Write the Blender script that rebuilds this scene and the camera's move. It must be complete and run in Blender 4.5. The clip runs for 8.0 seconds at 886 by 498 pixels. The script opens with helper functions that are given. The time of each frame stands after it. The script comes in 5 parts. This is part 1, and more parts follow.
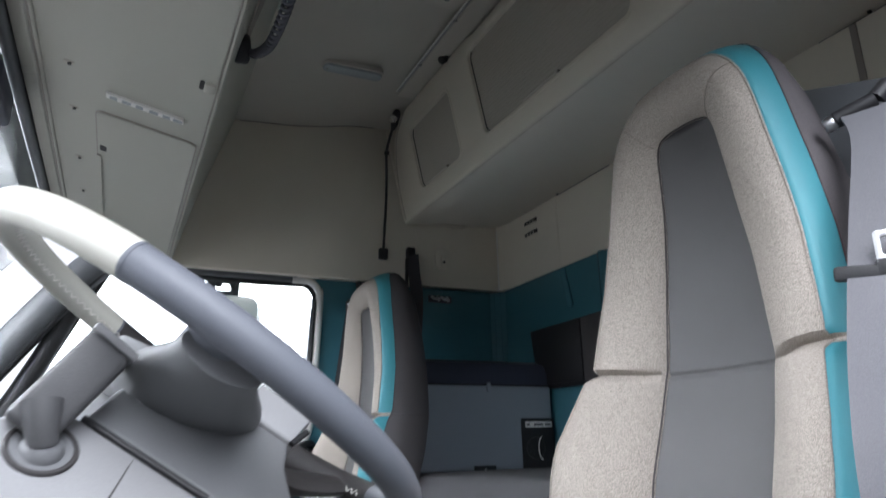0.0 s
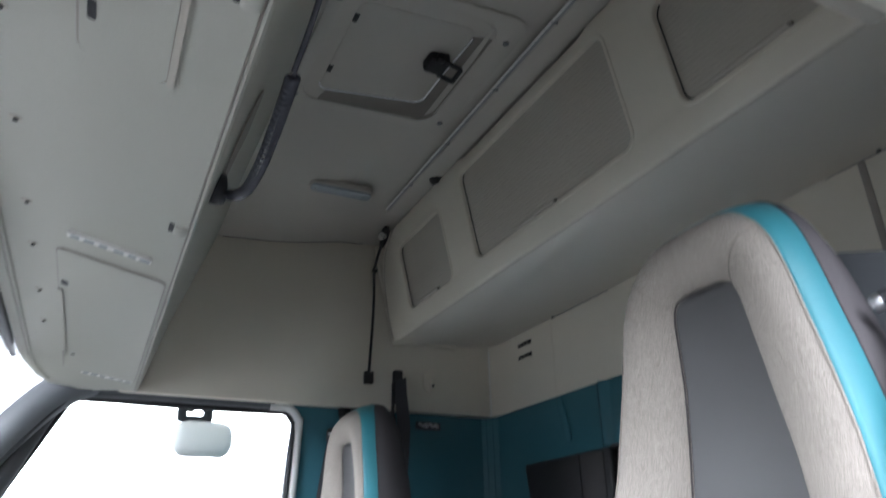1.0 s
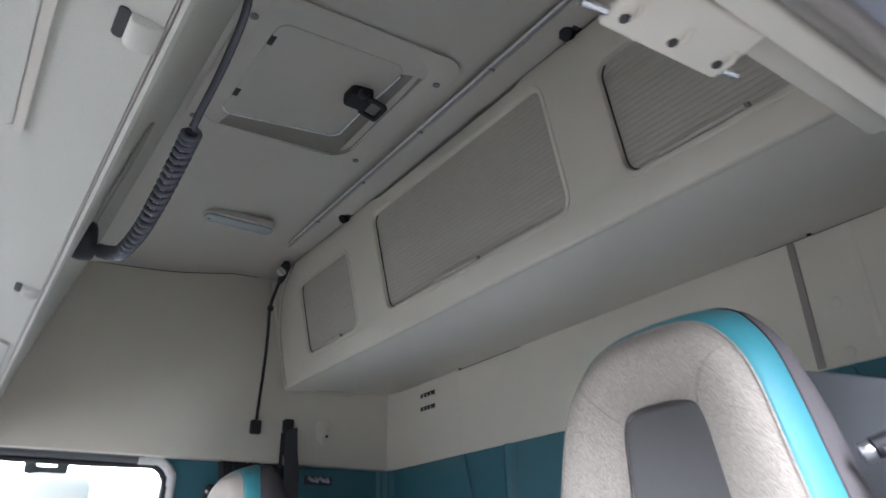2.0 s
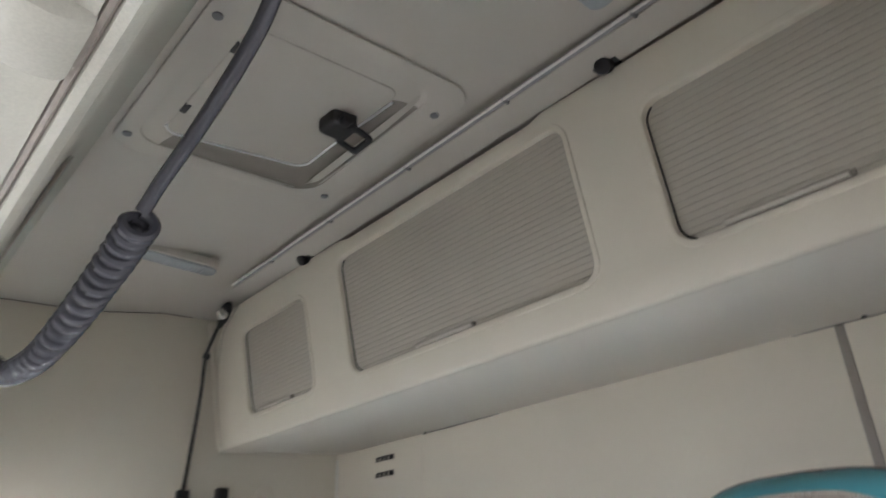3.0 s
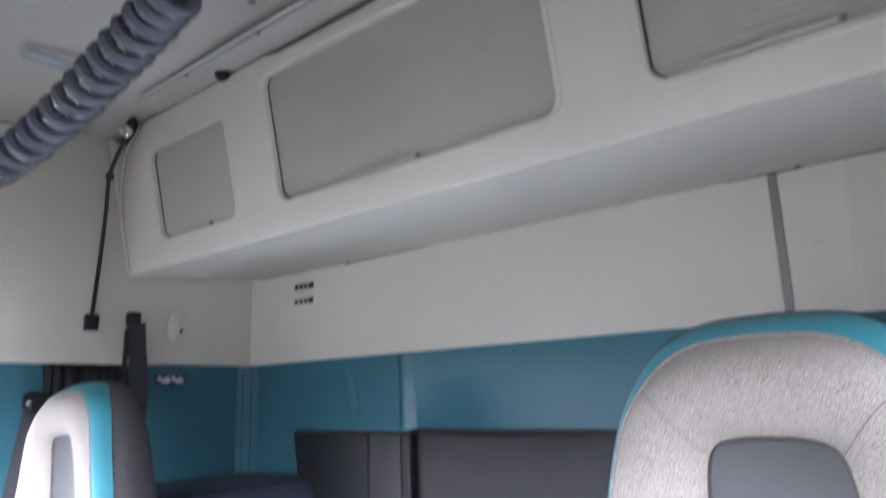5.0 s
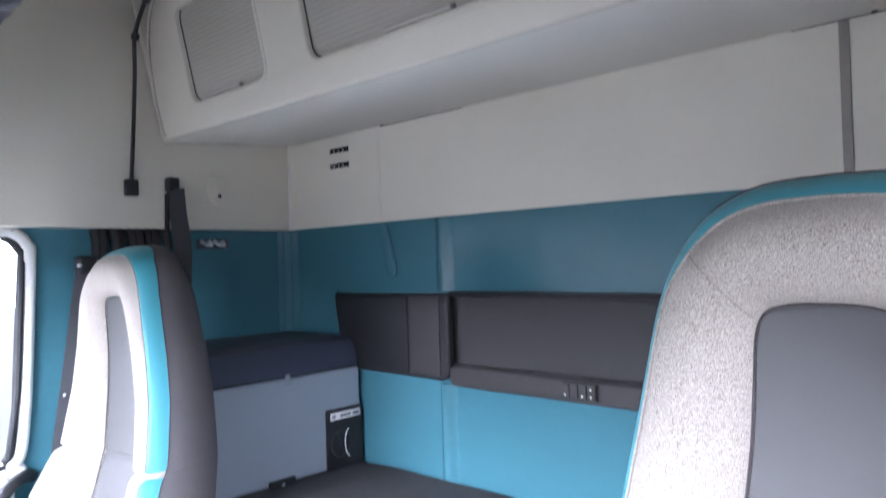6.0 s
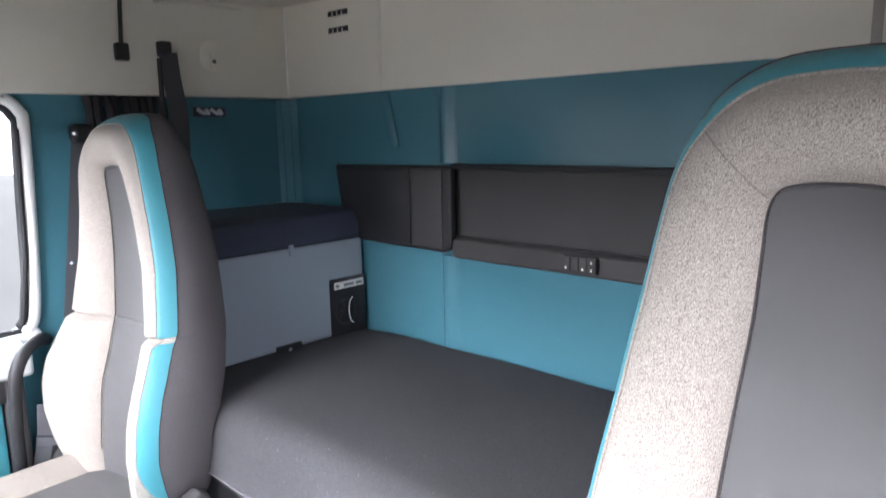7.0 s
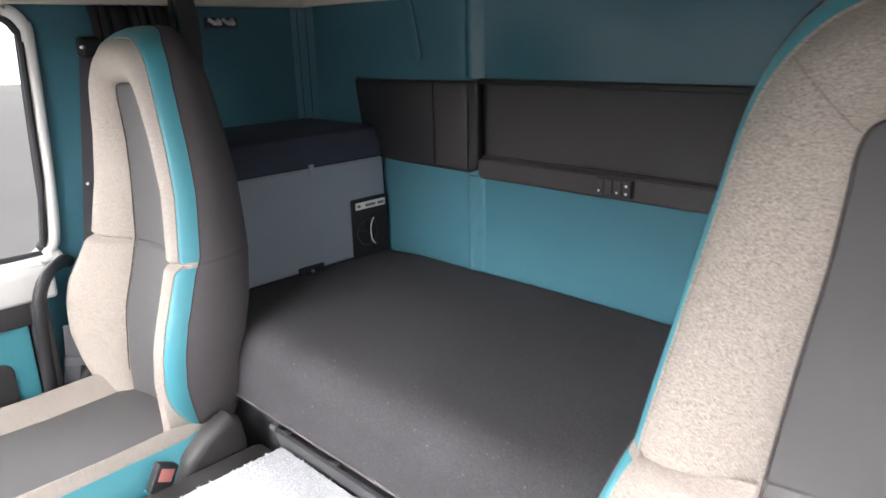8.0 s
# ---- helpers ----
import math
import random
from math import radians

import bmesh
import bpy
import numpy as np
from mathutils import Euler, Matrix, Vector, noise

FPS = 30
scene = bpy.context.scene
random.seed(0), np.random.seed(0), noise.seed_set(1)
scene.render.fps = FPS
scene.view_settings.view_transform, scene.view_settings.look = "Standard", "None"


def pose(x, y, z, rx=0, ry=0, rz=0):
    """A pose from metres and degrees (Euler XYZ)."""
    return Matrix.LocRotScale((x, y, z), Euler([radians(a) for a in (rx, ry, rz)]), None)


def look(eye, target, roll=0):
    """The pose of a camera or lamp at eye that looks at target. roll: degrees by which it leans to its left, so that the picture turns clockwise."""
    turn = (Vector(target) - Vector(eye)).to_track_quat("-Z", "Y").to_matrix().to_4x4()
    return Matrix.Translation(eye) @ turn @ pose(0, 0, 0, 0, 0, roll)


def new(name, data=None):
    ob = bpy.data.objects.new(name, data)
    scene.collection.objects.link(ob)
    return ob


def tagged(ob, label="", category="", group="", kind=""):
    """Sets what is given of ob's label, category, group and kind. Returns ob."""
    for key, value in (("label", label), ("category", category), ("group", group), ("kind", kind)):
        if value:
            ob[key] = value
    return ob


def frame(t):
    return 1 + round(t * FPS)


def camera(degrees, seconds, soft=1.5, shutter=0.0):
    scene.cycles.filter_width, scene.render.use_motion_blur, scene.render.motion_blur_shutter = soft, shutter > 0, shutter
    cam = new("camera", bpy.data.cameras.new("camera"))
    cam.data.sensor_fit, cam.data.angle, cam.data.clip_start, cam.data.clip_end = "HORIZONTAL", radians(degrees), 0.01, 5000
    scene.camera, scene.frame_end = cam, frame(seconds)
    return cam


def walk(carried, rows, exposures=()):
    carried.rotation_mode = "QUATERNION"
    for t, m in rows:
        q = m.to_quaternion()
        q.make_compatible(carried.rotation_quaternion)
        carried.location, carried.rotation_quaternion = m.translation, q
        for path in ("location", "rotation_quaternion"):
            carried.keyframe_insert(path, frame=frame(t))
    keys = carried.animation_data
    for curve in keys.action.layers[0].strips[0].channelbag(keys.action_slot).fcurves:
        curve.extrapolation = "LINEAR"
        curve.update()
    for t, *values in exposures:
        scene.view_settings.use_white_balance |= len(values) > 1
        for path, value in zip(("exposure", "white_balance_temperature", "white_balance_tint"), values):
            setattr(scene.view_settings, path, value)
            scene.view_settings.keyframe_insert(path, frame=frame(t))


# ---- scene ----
cam = camera(65.6, 8.0, soft=1.6, shutter=0.6)
PATH = [
    (0, (0.038, -1.431, 0.717), (0.855, 0.31, 1.27), -1.3),
    (0.5, (0.078, -1.411, 0.739), (0.863, 0.299, 1.419), -1.2),
    (1, (0.07, -1.357, 0.856), (0.881, 0.283, 1.663), -1.1),
    (1.5, (0.085, -1.337, 0.951), (1.024, 0.214, 1.796), -1.1),
    (1.7, (0.086, -1.305, 0.963), (1.086, 0.204, 1.813), -1.1),
    (2.8, (0.111, -1.044, 1.183), (1.27, 0.348, 2.031), -1.9),
    (3, (0.122, -1.0, 1.208), (1.325, 0.331, 2.093), -1.7),
    (3.5, (0.116, -0.963, 1.25), (1.491, 0.192, 2.131), -1.9),
    (4, (0.085, -0.945, 1.235), (1.505, 0.164, 2.102), -2.0),
    (4.5, (0.084, -0.927, 1.227), (1.533, 0.224, 1.988), -2.0),
    (5, (0.101, -0.898, 1.228), (1.612, 0.343, 1.648), -1.8),
    (5.2, (0.109, -0.892, 1.241), (1.611, 0.391, 1.552), -1.9),
    (6.3, (0.129, -0.873, 1.227), (1.591, 0.488, 1.121), -1.5),
    (6.5, (0.127, -0.873, 1.236), (1.582, 0.482, 1.016), -1.4),
    (7, (0.135, -0.861, 1.233), (1.573, 0.487, 0.894), -1.2),
    (7.5, (0.117, -0.856, 1.24), (1.519, 0.475, 0.727), -1.4),
    (8, (0.157, -0.799, 1.248), (1.521, 0.54, 0.659), -1.4),
]
EXPOSURE = [
    (0.0, -0.44, 6200, 14), (0.6, -0.32, 6150, 14), (1.0, 0.12, 6050, 14), (1.5, 0.78, 5850, 17), (1.7, 0.86, 5900, 17), (2.8, 1.12, 6650, 17), (3.0, 1.36, 6700, 17), (3.5, 1.62, 6150, 22),
    (4.0, 1.64, 5950, 22), (4.5, 1.70, 5900, 22), (5.0, 1.64, 5850, 22), (5.2, 1.6, 5850, 22), (6.5, 1.30, 5700, 22), (7.0, 0.96, 6300, 20), (7.5, 0.80, 6950, 20), (8.0, 0.49, 6850, 19),
]
walk(cam, [(t, look(eye, target, roll)) for t, eye, target, roll in PATH], EXPOSURE)

# ---- daylight: bright overcast sky, weak wide sun ----
world = bpy.data.worlds.new("overcast")
scene.world = world
world.use_nodes = True
wn, wl = world.node_tree.nodes, world.node_tree.links
sky = wn.new("ShaderNodeTexSky")
sky.sky_type = "NISHITA"
sky.sun_disc = False
sky.sun_elevation, sky.sun_rotation = radians(50), radians(200)
sky.dust_density = 4.0
cloud = wn.new("ShaderNodeMix")
cloud.data_type = "RGBA"
cloud.inputs[0].default_value = 0.85
cloud.inputs[7].default_value = (27.0, 29.0, 32.0, 1)
wl.new(sky.outputs[0], cloud.inputs[6])
wl.new(cloud.outputs[2], wn["Background"].inputs[0])
wn["Background"].inputs[1].default_value = 0.04
sun = new("sun", bpy.data.lights.new("sun", "SUN"))
sun.data.energy, sun.data.angle, sun.data.color = 1.4, radians(25), (1.0, 0.96, 0.9)
sun.matrix_basis = look((-3, -5, 8), (0, 0, 0))


def sky_lamp(name, eye, target, sx, sy, watts, colour=(0.93, 0.97, 1.0)):
    lamp = new(name, bpy.data.lights.new(name, "AREA"))
    lamp.data.shape, lamp.data.size, lamp.data.size_y = "RECTANGLE", sx, sy
    lamp.data.energy, lamp.data.color = watts, colour
    lamp.matrix_basis = look(eye, target)
    return lamp


# sky seen through the open driver's door and through the windscreen
sky_lamp("door_skylight", (0.15, -2.45, 2.25), (0.38, 0, 0.6), 1.6, 1.6, 118)
sky_lamp("windscreen_skylight", (-1.6, 0.0, 1.78), (0.9, 0, 0.75), 2.0, 0.44, 88)
sky_lamp("side_window_skylight", (0.2, 2.3, 1.7), (0.3, 0, 0.75), 1.6, 1.2, 42)


# ---- materials ----
def material(name, colour, rough=0.6, metal=0.0, grain=400.0, bump=0.15, vary=0.12, blotch=3.0, coat=0.0, spec=0.5, fleck=0.0):
    """Base colour broken by large blotches and fine grain, with fine relief."""
    m = bpy.data.materials.new(name)
    m.use_nodes = True
    n, l = m.node_tree.nodes, m.node_tree.links
    b = n["Principled BSDF"]
    b.inputs["Roughness"].default_value, b.inputs["Metallic"].default_value = rough, metal
    b.inputs["Coat Weight"].default_value = coat
    b.inputs["Specular IOR Level"].default_value = spec
    where = n.new("ShaderNodeTexCoord")
    big = n.new("ShaderNodeTexNoise")
    big.inputs["Scale"].default_value, big.inputs["Detail"].default_value = blotch, 4.0
    fine = n.new("ShaderNodeTexNoise")
    fine.inputs["Scale"].default_value, fine.inputs["Detail"].default_value = grain, 3.0
    l.new(where.outputs["Object"], big.inputs["Vector"])
    l.new(where.outputs["Object"], fine.inputs["Vector"])
    dark = tuple(c * (1 - vary) for c in colour)
    light = tuple(min(1.0, c * (1 + vary)) for c in colour)
    one = n.new("ShaderNodeMix")
    one.data_type = "RGBA"
    one.inputs[6].default_value, one.inputs[7].default_value = (*dark, 1), (*light, 1)
    l.new(big.outputs["Fac"], one.inputs[0])
    two = n.new("ShaderNodeMix")
    two.data_type, two.blend_type = "RGBA", "OVERLAY"
    two.inputs[0].default_value = 0.15 + fleck
    l.new(one.outputs[2], two.inputs[6])
    l.new(fine.outputs["Color" if fleck > 0.5 else "Fac"], two.inputs[7])
    l.new(two.outputs[2], b.inputs["Base Color"])
    wear = n.new("ShaderNodeMapRange")
    wear.inputs["To Min"].default_value, wear.inputs["To Max"].default_value = max(0.03, rough - 0.1), min(1.0, rough + 0.1)
    l.new(big.outputs["Fac"], wear.inputs["Value"])
    l.new(wear.outputs[0], b.inputs["Roughness"])
    rel = n.new("ShaderNodeBump")
    rel.inputs["Strength"].default_value, rel.inputs["Distance"].default_value = bump, 0.002
    l.new(fine.outputs["Fac"], rel.inputs["Height"])
    l.new(rel.outputs[0], b.inputs["Normal"])
    return m


def cloth(name, colour, stretch=(1500, 1500, 420), bump=0.6, contrast=0.38, rough=0.9, lint=0.0):
    """Woven cloth with drawn-out threads of uneven tone."""
    m = material(name, colour, rough, grain=900, bump=bump, vary=0.06, blotch=5, spec=0.2)
    n, l = m.node_tree.nodes, m.node_tree.links
    b = n["Principled BSDF"]
    where = n.new("ShaderNodeTexCoord")
    turn = n.new("ShaderNodeMapping")
    turn.inputs["Scale"].default_value = stretch
    yarn = n.new("ShaderNodeTexNoise")
    yarn.inputs["Scale"].default_value, yarn.inputs["Detail"].default_value = 1.0, 2.0
    l.new(where.outputs["Object"], turn.inputs["Vector"])
    l.new(turn.outputs[0], yarn.inputs["Vector"])
    ramp = n.new("ShaderNodeMapRange")
    ramp.inputs["From Min"].default_value, ramp.inputs["From Max"].default_value = 0.3, 0.7
    ramp.inputs["To Min"].default_value, ramp.inputs["To Max"].default_value = 1 - contrast, 1 + contrast * 0.6
    l.new(yarn.outputs["Fac"], ramp.inputs["Value"])
    old = b.inputs["Base Color"].links[0].from_socket
    mul = n.new("ShaderNodeVectorMath")
    mul.operation = "SCALE"
    l.new(old, mul.inputs[0])
    l.new(ramp.outputs[0], mul.inputs["Scale"])
    l.new(mul.outputs[0], b.inputs["Base Color"])
    if lint:
        dust = n.new("ShaderNodeTexNoise")
        dust.inputs["Scale"].default_value, dust.inputs["Detail"].default_value = 230.0, 1.0
        l.new(where.outputs["Object"], dust.inputs["Vector"])
        few = n.new("ShaderNodeMapRange")
        few.inputs["From Min"].default_value, few.inputs["From Max"].default_value = 0.74, 0.80
        few.inputs["To Max"].default_value = lint
        l.new(dust.outputs["Fac"], few.inputs["Value"])
        fluff = n.new("ShaderNodeMix")
        fluff.data_type = "RGBA"
        fluff.inputs[7].default_value = (0.55, 0.55, 0.55, 1)
        l.new(few.outputs[0], fluff.inputs[0])
        l.new(mul.outputs[0], fluff.inputs[6])
        l.new(fluff.outputs[2], b.inputs["Base Color"])
    rel = n.new("ShaderNodeBump")
    rel.inputs["Strength"].default_value, rel.inputs["Distance"].default_value = bump, 0.0015
    l.new(yarn.outputs["Fac"], rel.inputs["Height"])
    l.new(rel.outputs[0], b.inputs["Normal"])
    return m


BEIGE = material("cream_trim_plastic", (0.67, 0.622, 0.528), 0.55, grain=900, bump=0.10, vary=0.05, blotch=2.5)
LINING = material("greige_ceiling_lining", (0.52, 0.489, 0.435), 0.9, grain=1200, bump=0.4, vary=0.06, blotch=3, spec=0.2)
# hatch and tray shade put into the colour; also the shutters' handle ends
SLOPE = material("brown_grey_plastic_and_shade", (0.25, 0.225, 0.195), 0.6, grain=900, bump=0.15, vary=0.06)
SHELF_UNDER = material("pale_grey_shelf_lining", (0.79, 0.745, 0.66), 0.8, grain=1200, bump=0.3, vary=0.05, blotch=2, spec=0.3)
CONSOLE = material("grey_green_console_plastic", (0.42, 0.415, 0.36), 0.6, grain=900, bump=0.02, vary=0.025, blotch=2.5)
SLAT = material("greige_shutter_slat", (0.455, 0.422, 0.362), 0.6, grain=800, bump=0.15, vary=0.06, blotch=4)
TEAL_WALL = material("teal_painted_panel", (0.053, 0.165, 0.205), 0.23, grain=900, bump=0.05, vary=0.05, blotch=1.2)
TEAL_LEATHER = material("turquoise_leatherette", (0.045, 0.238, 0.284), 0.42, grain=1500, bump=0.25, vary=0.08, blotch=6)
SEAT_CLOTH = cloth("beige_melange_cloth", (0.385, 0.345, 0.305), (1400, 1400, 450), 0.7, 0.66)
SEAM = material("taupe_seam_thread", (0.20, 0.175, 0.155), 0.9)
SEAT_GREY = material("dark_grey_leatherette", (0.080, 0.078, 0.079), 0.6, grain=1400, bump=0.3, vary=0.08, blotch=6)
SEAT_SIDE = cloth("charcoal_side_cloth", (0.122, 0.111, 0.115), (900, 900, 900), 0.3, 0.25)
MATTRESS = cloth("charcoal_mattress_cloth", (0.060, 0.059, 0.062), (700, 700, 700), 0.4, 0.5, lint=0.35)
FRIDGE = material("blue_grey_hard_plastic", (0.27, 0.308, 0.352), 0.5, grain=900, bump=0.15, vary=0.05, blotch=4)
FRIDGE_LID = material("navy_grey_plastic", (0.036, 0.041, 0.066), 0.55, grain=900, bump=0.2, vary=0.08)
BLACK = material("black_plastic", (0.012, 0.012, 0.014), 0.5, grain=900, bump=0.2, vary=0.2)
DARK = material("charcoal_grained_plastic", (0.040, 0.037, 0.037), 0.55, grain=800, bump=0.3, vary=0.12)
PANEL = material("charcoal_panel", (0.040, 0.038, 0.038), 0.6, grain=800, bump=0.3, vary=0.12)
DASH = material("mid_grey_dash_plastic", (0.165, 0.168, 0.174), 0.55, grain=900, bump=0.25, vary=0.06)
DASH_PALE = material("pale_grey_dash_plastic", (0.29, 0.29, 0.295), 0.5, grain=900, bump=0.2, vary=0.05)
HOLDER = material("graphite_grained_plastic", (0.085, 0.085, 0.088), 0.5, grain=900, bump=0.25, vary=0.08)
WHEEL_GREY = material("slate_grey_rim_leather", (0.15, 0.16, 0.185), 0.42, grain=1200, bump=0.25, vary=0.06)
WHEEL_PALE = material("pale_rim_leather", (0.60, 0.59, 0.52), 0.5, grain=1200, bump=0.25, vary=0.06)
WHITE = material("off_white_plastic", (0.74, 0.73, 0.70), 0.4, grain=700, bump=0.1, vary=0.04)
RUBBER = material("black_rubber", (0.02, 0.021, 0.023), 0.5, grain=900, bump=0.15, vary=0.15)
CHROME = material("chrome", (0.75, 0.76, 0.78), 0.16, 1.0, grain=300, bump=0.03, vary=0.04)
POLISHED = material("polished_metal", (0.92, 0.92, 0.93), 0.38, 1.0, grain=300, bump=0.03, vary=0.03)
ALU = material("brushed_aluminium", (0.55, 0.55, 0.56), 0.35, 1.0, grain=500, bump=0.1, vary=0.06)
BELT = cloth("grey_webbing", (0.125, 0.125, 0.135), (900, 900, 1400), 0.3, 0.2, 0.7)
BELT_DARK = cloth("charcoal_webbing", (0.045, 0.045, 0.05), (900, 900, 1400), 0.3, 0.2, 0.7)
COIL = material("slate_grey_cable_sheath", (0.056, 0.058, 0.070), 0.21, grain=600, bump=0.05, vary=0.06)
CABLE = material("black_cable_sheath", (0.012, 0.012, 0.013), 0.45, grain=600, bump=0.05)
RUG = material("white_tufted_rug", (0.62, 0.64, 0.66), 0.95, grain=250, bump=0.8, vary=0.15, blotch=30, spec=0.1)
PILLAR = material("slate_pillar_plastic", (0.10, 0.106, 0.113), 0.5, grain=900, bump=0.2, vary=0.06)
SEAL = material("grey_brown_door_rubber", (0.28, 0.25, 0.22), 0.4, grain=500, bump=0.05, vary=0.08)
PAINT = material("silver_blue_door_frame_paint", (0.33, 0.345, 0.38), 0.2, grain=500, bump=0.02, vary=0.05, coat=0.6)
STITCH = material("red_brown_thread", (0.05, 0.022, 0.024), 0.8)
PIPING = material("dark_panel_piping", (0.045, 0.038, 0.04), 0.7)
STITCH_PALE = material("pale_thread", (0.78, 0.75, 0.70), 0.8)
LENS = material("clear_ribbed_lens", (0.40, 0.43, 0.45), 0.12, grain=200, bump=0.3, spec=0.6)
GROUND = material("grey_concrete", (0.21, 0.208, 0.20), 0.9, grain=60, bump=0.6, vary=0.2, blotch=0.3)
LEAF = material("hedge_leaf", (0.06, 0.11, 0.035), 0.6, grain=30, bump=0.1, vary=0.35, blotch=2)
BARK = material("bark", (0.09, 0.07, 0.05), 0.9, grain=40, bump=0.8, vary=0.25)
TINT = material("smoke_tinted_glass", (0.10, 0.115, 0.12), 0.15, grain=10, bump=0.0, vary=0.05)
TINT.node_tree.nodes["Principled BSDF"].inputs["Alpha"].default_value = 0.72
MIRROR_GLASS = material("mirror_glass", (0.9, 0.9, 0.9), 0.03, 1.0, grain=10, bump=0.0, vary=0.01)


def glass():
    m = bpy.data.materials.new("window_glass")
    m.use_nodes = True
    b = m.node_tree.nodes["Principled BSDF"]
    b.inputs["Base Color"].default_value = (0.96, 0.99, 0.98, 1)
    b.inputs["Roughness"].default_value, b.inputs["Transmission Weight"].default_value = 0.0, 1.0
    b.inputs["IOR"].default_value = 1.05
    return m


GLASS = glass()


# ---- mesh tools ----
def root_of(ob):
    while ob.parent:
        ob = ob.parent
    return ob


def link_mesh(name, bm, mat, offset=None, sharp=38):
    bmesh.ops.remove_doubles(bm, verts=bm.verts, dist=1e-6)
    bmesh.ops.recalc_face_normals(bm, faces=bm.faces)
    if offset is not None:
        bmesh.ops.translate(bm, verts=bm.verts, vec=-offset)
    for f in bm.faces:
        f.smooth = True
    lim = radians(sharp)
    for e in bm.edges:
        if len(e.link_faces) == 2 and e.calc_face_angle(0) > lim:
            e.smooth = False
    me = bpy.data.meshes.new(name)
    bm.to_mesh(me)
    bm.free()
    me.materials.append(mat)
    return new(name, me)


def part(name, bm, mat, parent, label=""):
    """One mesh under a thing or a part; the bmesh is in world metres."""
    ob = link_mesh(name, bm, mat, Vector(root_of(parent).location))
    ob.parent = parent
    return tagged(ob, label)


def thing(name, at, label, category, group="", kind=""):
    ob = new(name)
    ob.location = at
    ob.empty_display_size = 0.05
    return tagged(ob, label, category, group, kind)


def solid(name, bm, mat, label="", category="", group="", kind=""):
    return tagged(link_mesh(name, bm, mat), label, category, group, kind)


def structure(name, bm, mat, label="", category=""):
    return solid(name, bm, mat, label, category, kind="structure")


def box(x0, x1, y0, y1, z0, z1, bevel=0.0, seg=2, into=None):
    bm = bmesh.new()
    bmesh.ops.create_cube(bm, size=1.0, matrix=Matrix.LocRotScale(((x0 + x1) / 2, (y0 + y1) / 2, (z0 + z1) / 2), None, (x1 - x0, y1 - y0, z1 - z0)))
    if bevel:
        bmesh.ops.bevel(bm, geom=bm.edges[:], offset=bevel, segments=seg, affect="EDGES", profile=0.5)
    return merge(into, bm) if into else bm


def merge(a, b):
    """Adds the geometry of b to a."""
    me = bpy.data.meshes.new("tmp")
    b.to_mesh(me)
    b.free()
    a.from_mesh(me)
    bpy.data.meshes.remove(me)
    return a


def moved(bm, m):
    bmesh.ops.transform(bm, matrix=m, verts=bm.verts)
    return bm


def extrude_loop(pts, vec, bevel=0.0, seg=2, holes=()):
    """A flat outline (3D points), with holes, given thickness along vec."""
    bm = bmesh.new()
    edges = []
    for loop in (pts, *holes):
        vs = [bm.verts.new(p) for p in loop]
        edges += [bm.edges.new((vs[i], vs[(i + 1) % len(vs)])) for i in range(len(vs))]
    if holes:
        bmesh.ops.triangle_fill(bm, edges=edges, use_beauty=True, use_dissolve=False)
    else:
        bm.faces.new([e.verts[0] for e in edges])
    geo = bmesh.ops.extrude_face_region(bm, geom=bm.faces[:])
    bmesh.ops.translate(bm, verts=[g for g in geo["geom"] if isinstance(g, bmesh.types.BMVert)], vec=vec)
    bmesh.ops.recalc_face_normals(bm, faces=bm.faces)
    if bevel:
        sharp = [e for e in bm.edges if len(e.link_faces) == 2 and e.calc_face_angle(0) > radians(50)]
        bmesh.ops.bevel(bm, geom=sharp, offset=bevel, segments=seg, affect="EDGES", profile=0.5)
    return bm


def settle(ob, x, y, z):
    """Moves a finished thing with all its parts."""
    ob.location = ob.location + Vector((x, y, z))
    return ob


def prism_y(profile, y0, y1, bevel=0.0, seg=2):
    """An outline in x, z drawn along y."""
    return extrude_loop([(x, y0, z) for x, z in profile], (0, y1 - y0, 0), bevel, seg)


def round_rect(u0, u1, v0, v1, r, n=6):
    """Outline in two coordinates, anticlockwise; r is one radius or four (lower left, lower right, upper right, upper left)."""
    rs = (r,) * 4 if not isinstance(r, tuple) else r
    out = []
    for (cu, cv, a), q in zip(((u0, v0, 180), (u1, v0, 270), (u1, v1, 0), (u0, v1, 90)), rs):
        su, sv = (1 if cu == u0 else -1), (1 if cv == v0 else -1)
        for i in range(n + 1):
            t = radians(a + 90 * i / n)
            out.append((cu + su * q + q * math.cos(t), cv + sv * q + q * math.sin(t)))
    return out


def smooth_path(pts, per=8, closed=False):
    """Catmull-Rom through the points."""
    p = [Vector(q) for q in pts]
    n = len(p)
    out = []
    for i in range(n if closed else n - 1):
        a, b, c, d = (p[(i - 1) % n], p[i], p[(i + 1) % n], p[(i + 2) % n]) if closed else (p[max(i - 1, 0)], p[i], p[i + 1], p[min(i + 2, n - 1)])
        for k in range(per):
            t = k / per
            out.append(0.5 * (2 * b + (c - a) * t + (2 * a - 5 * b + 4 * c - d) * t * t + (3 * b - a - 3 * c + d) * t ** 3))
    if not closed:
        out.append(p[-1])
    return out


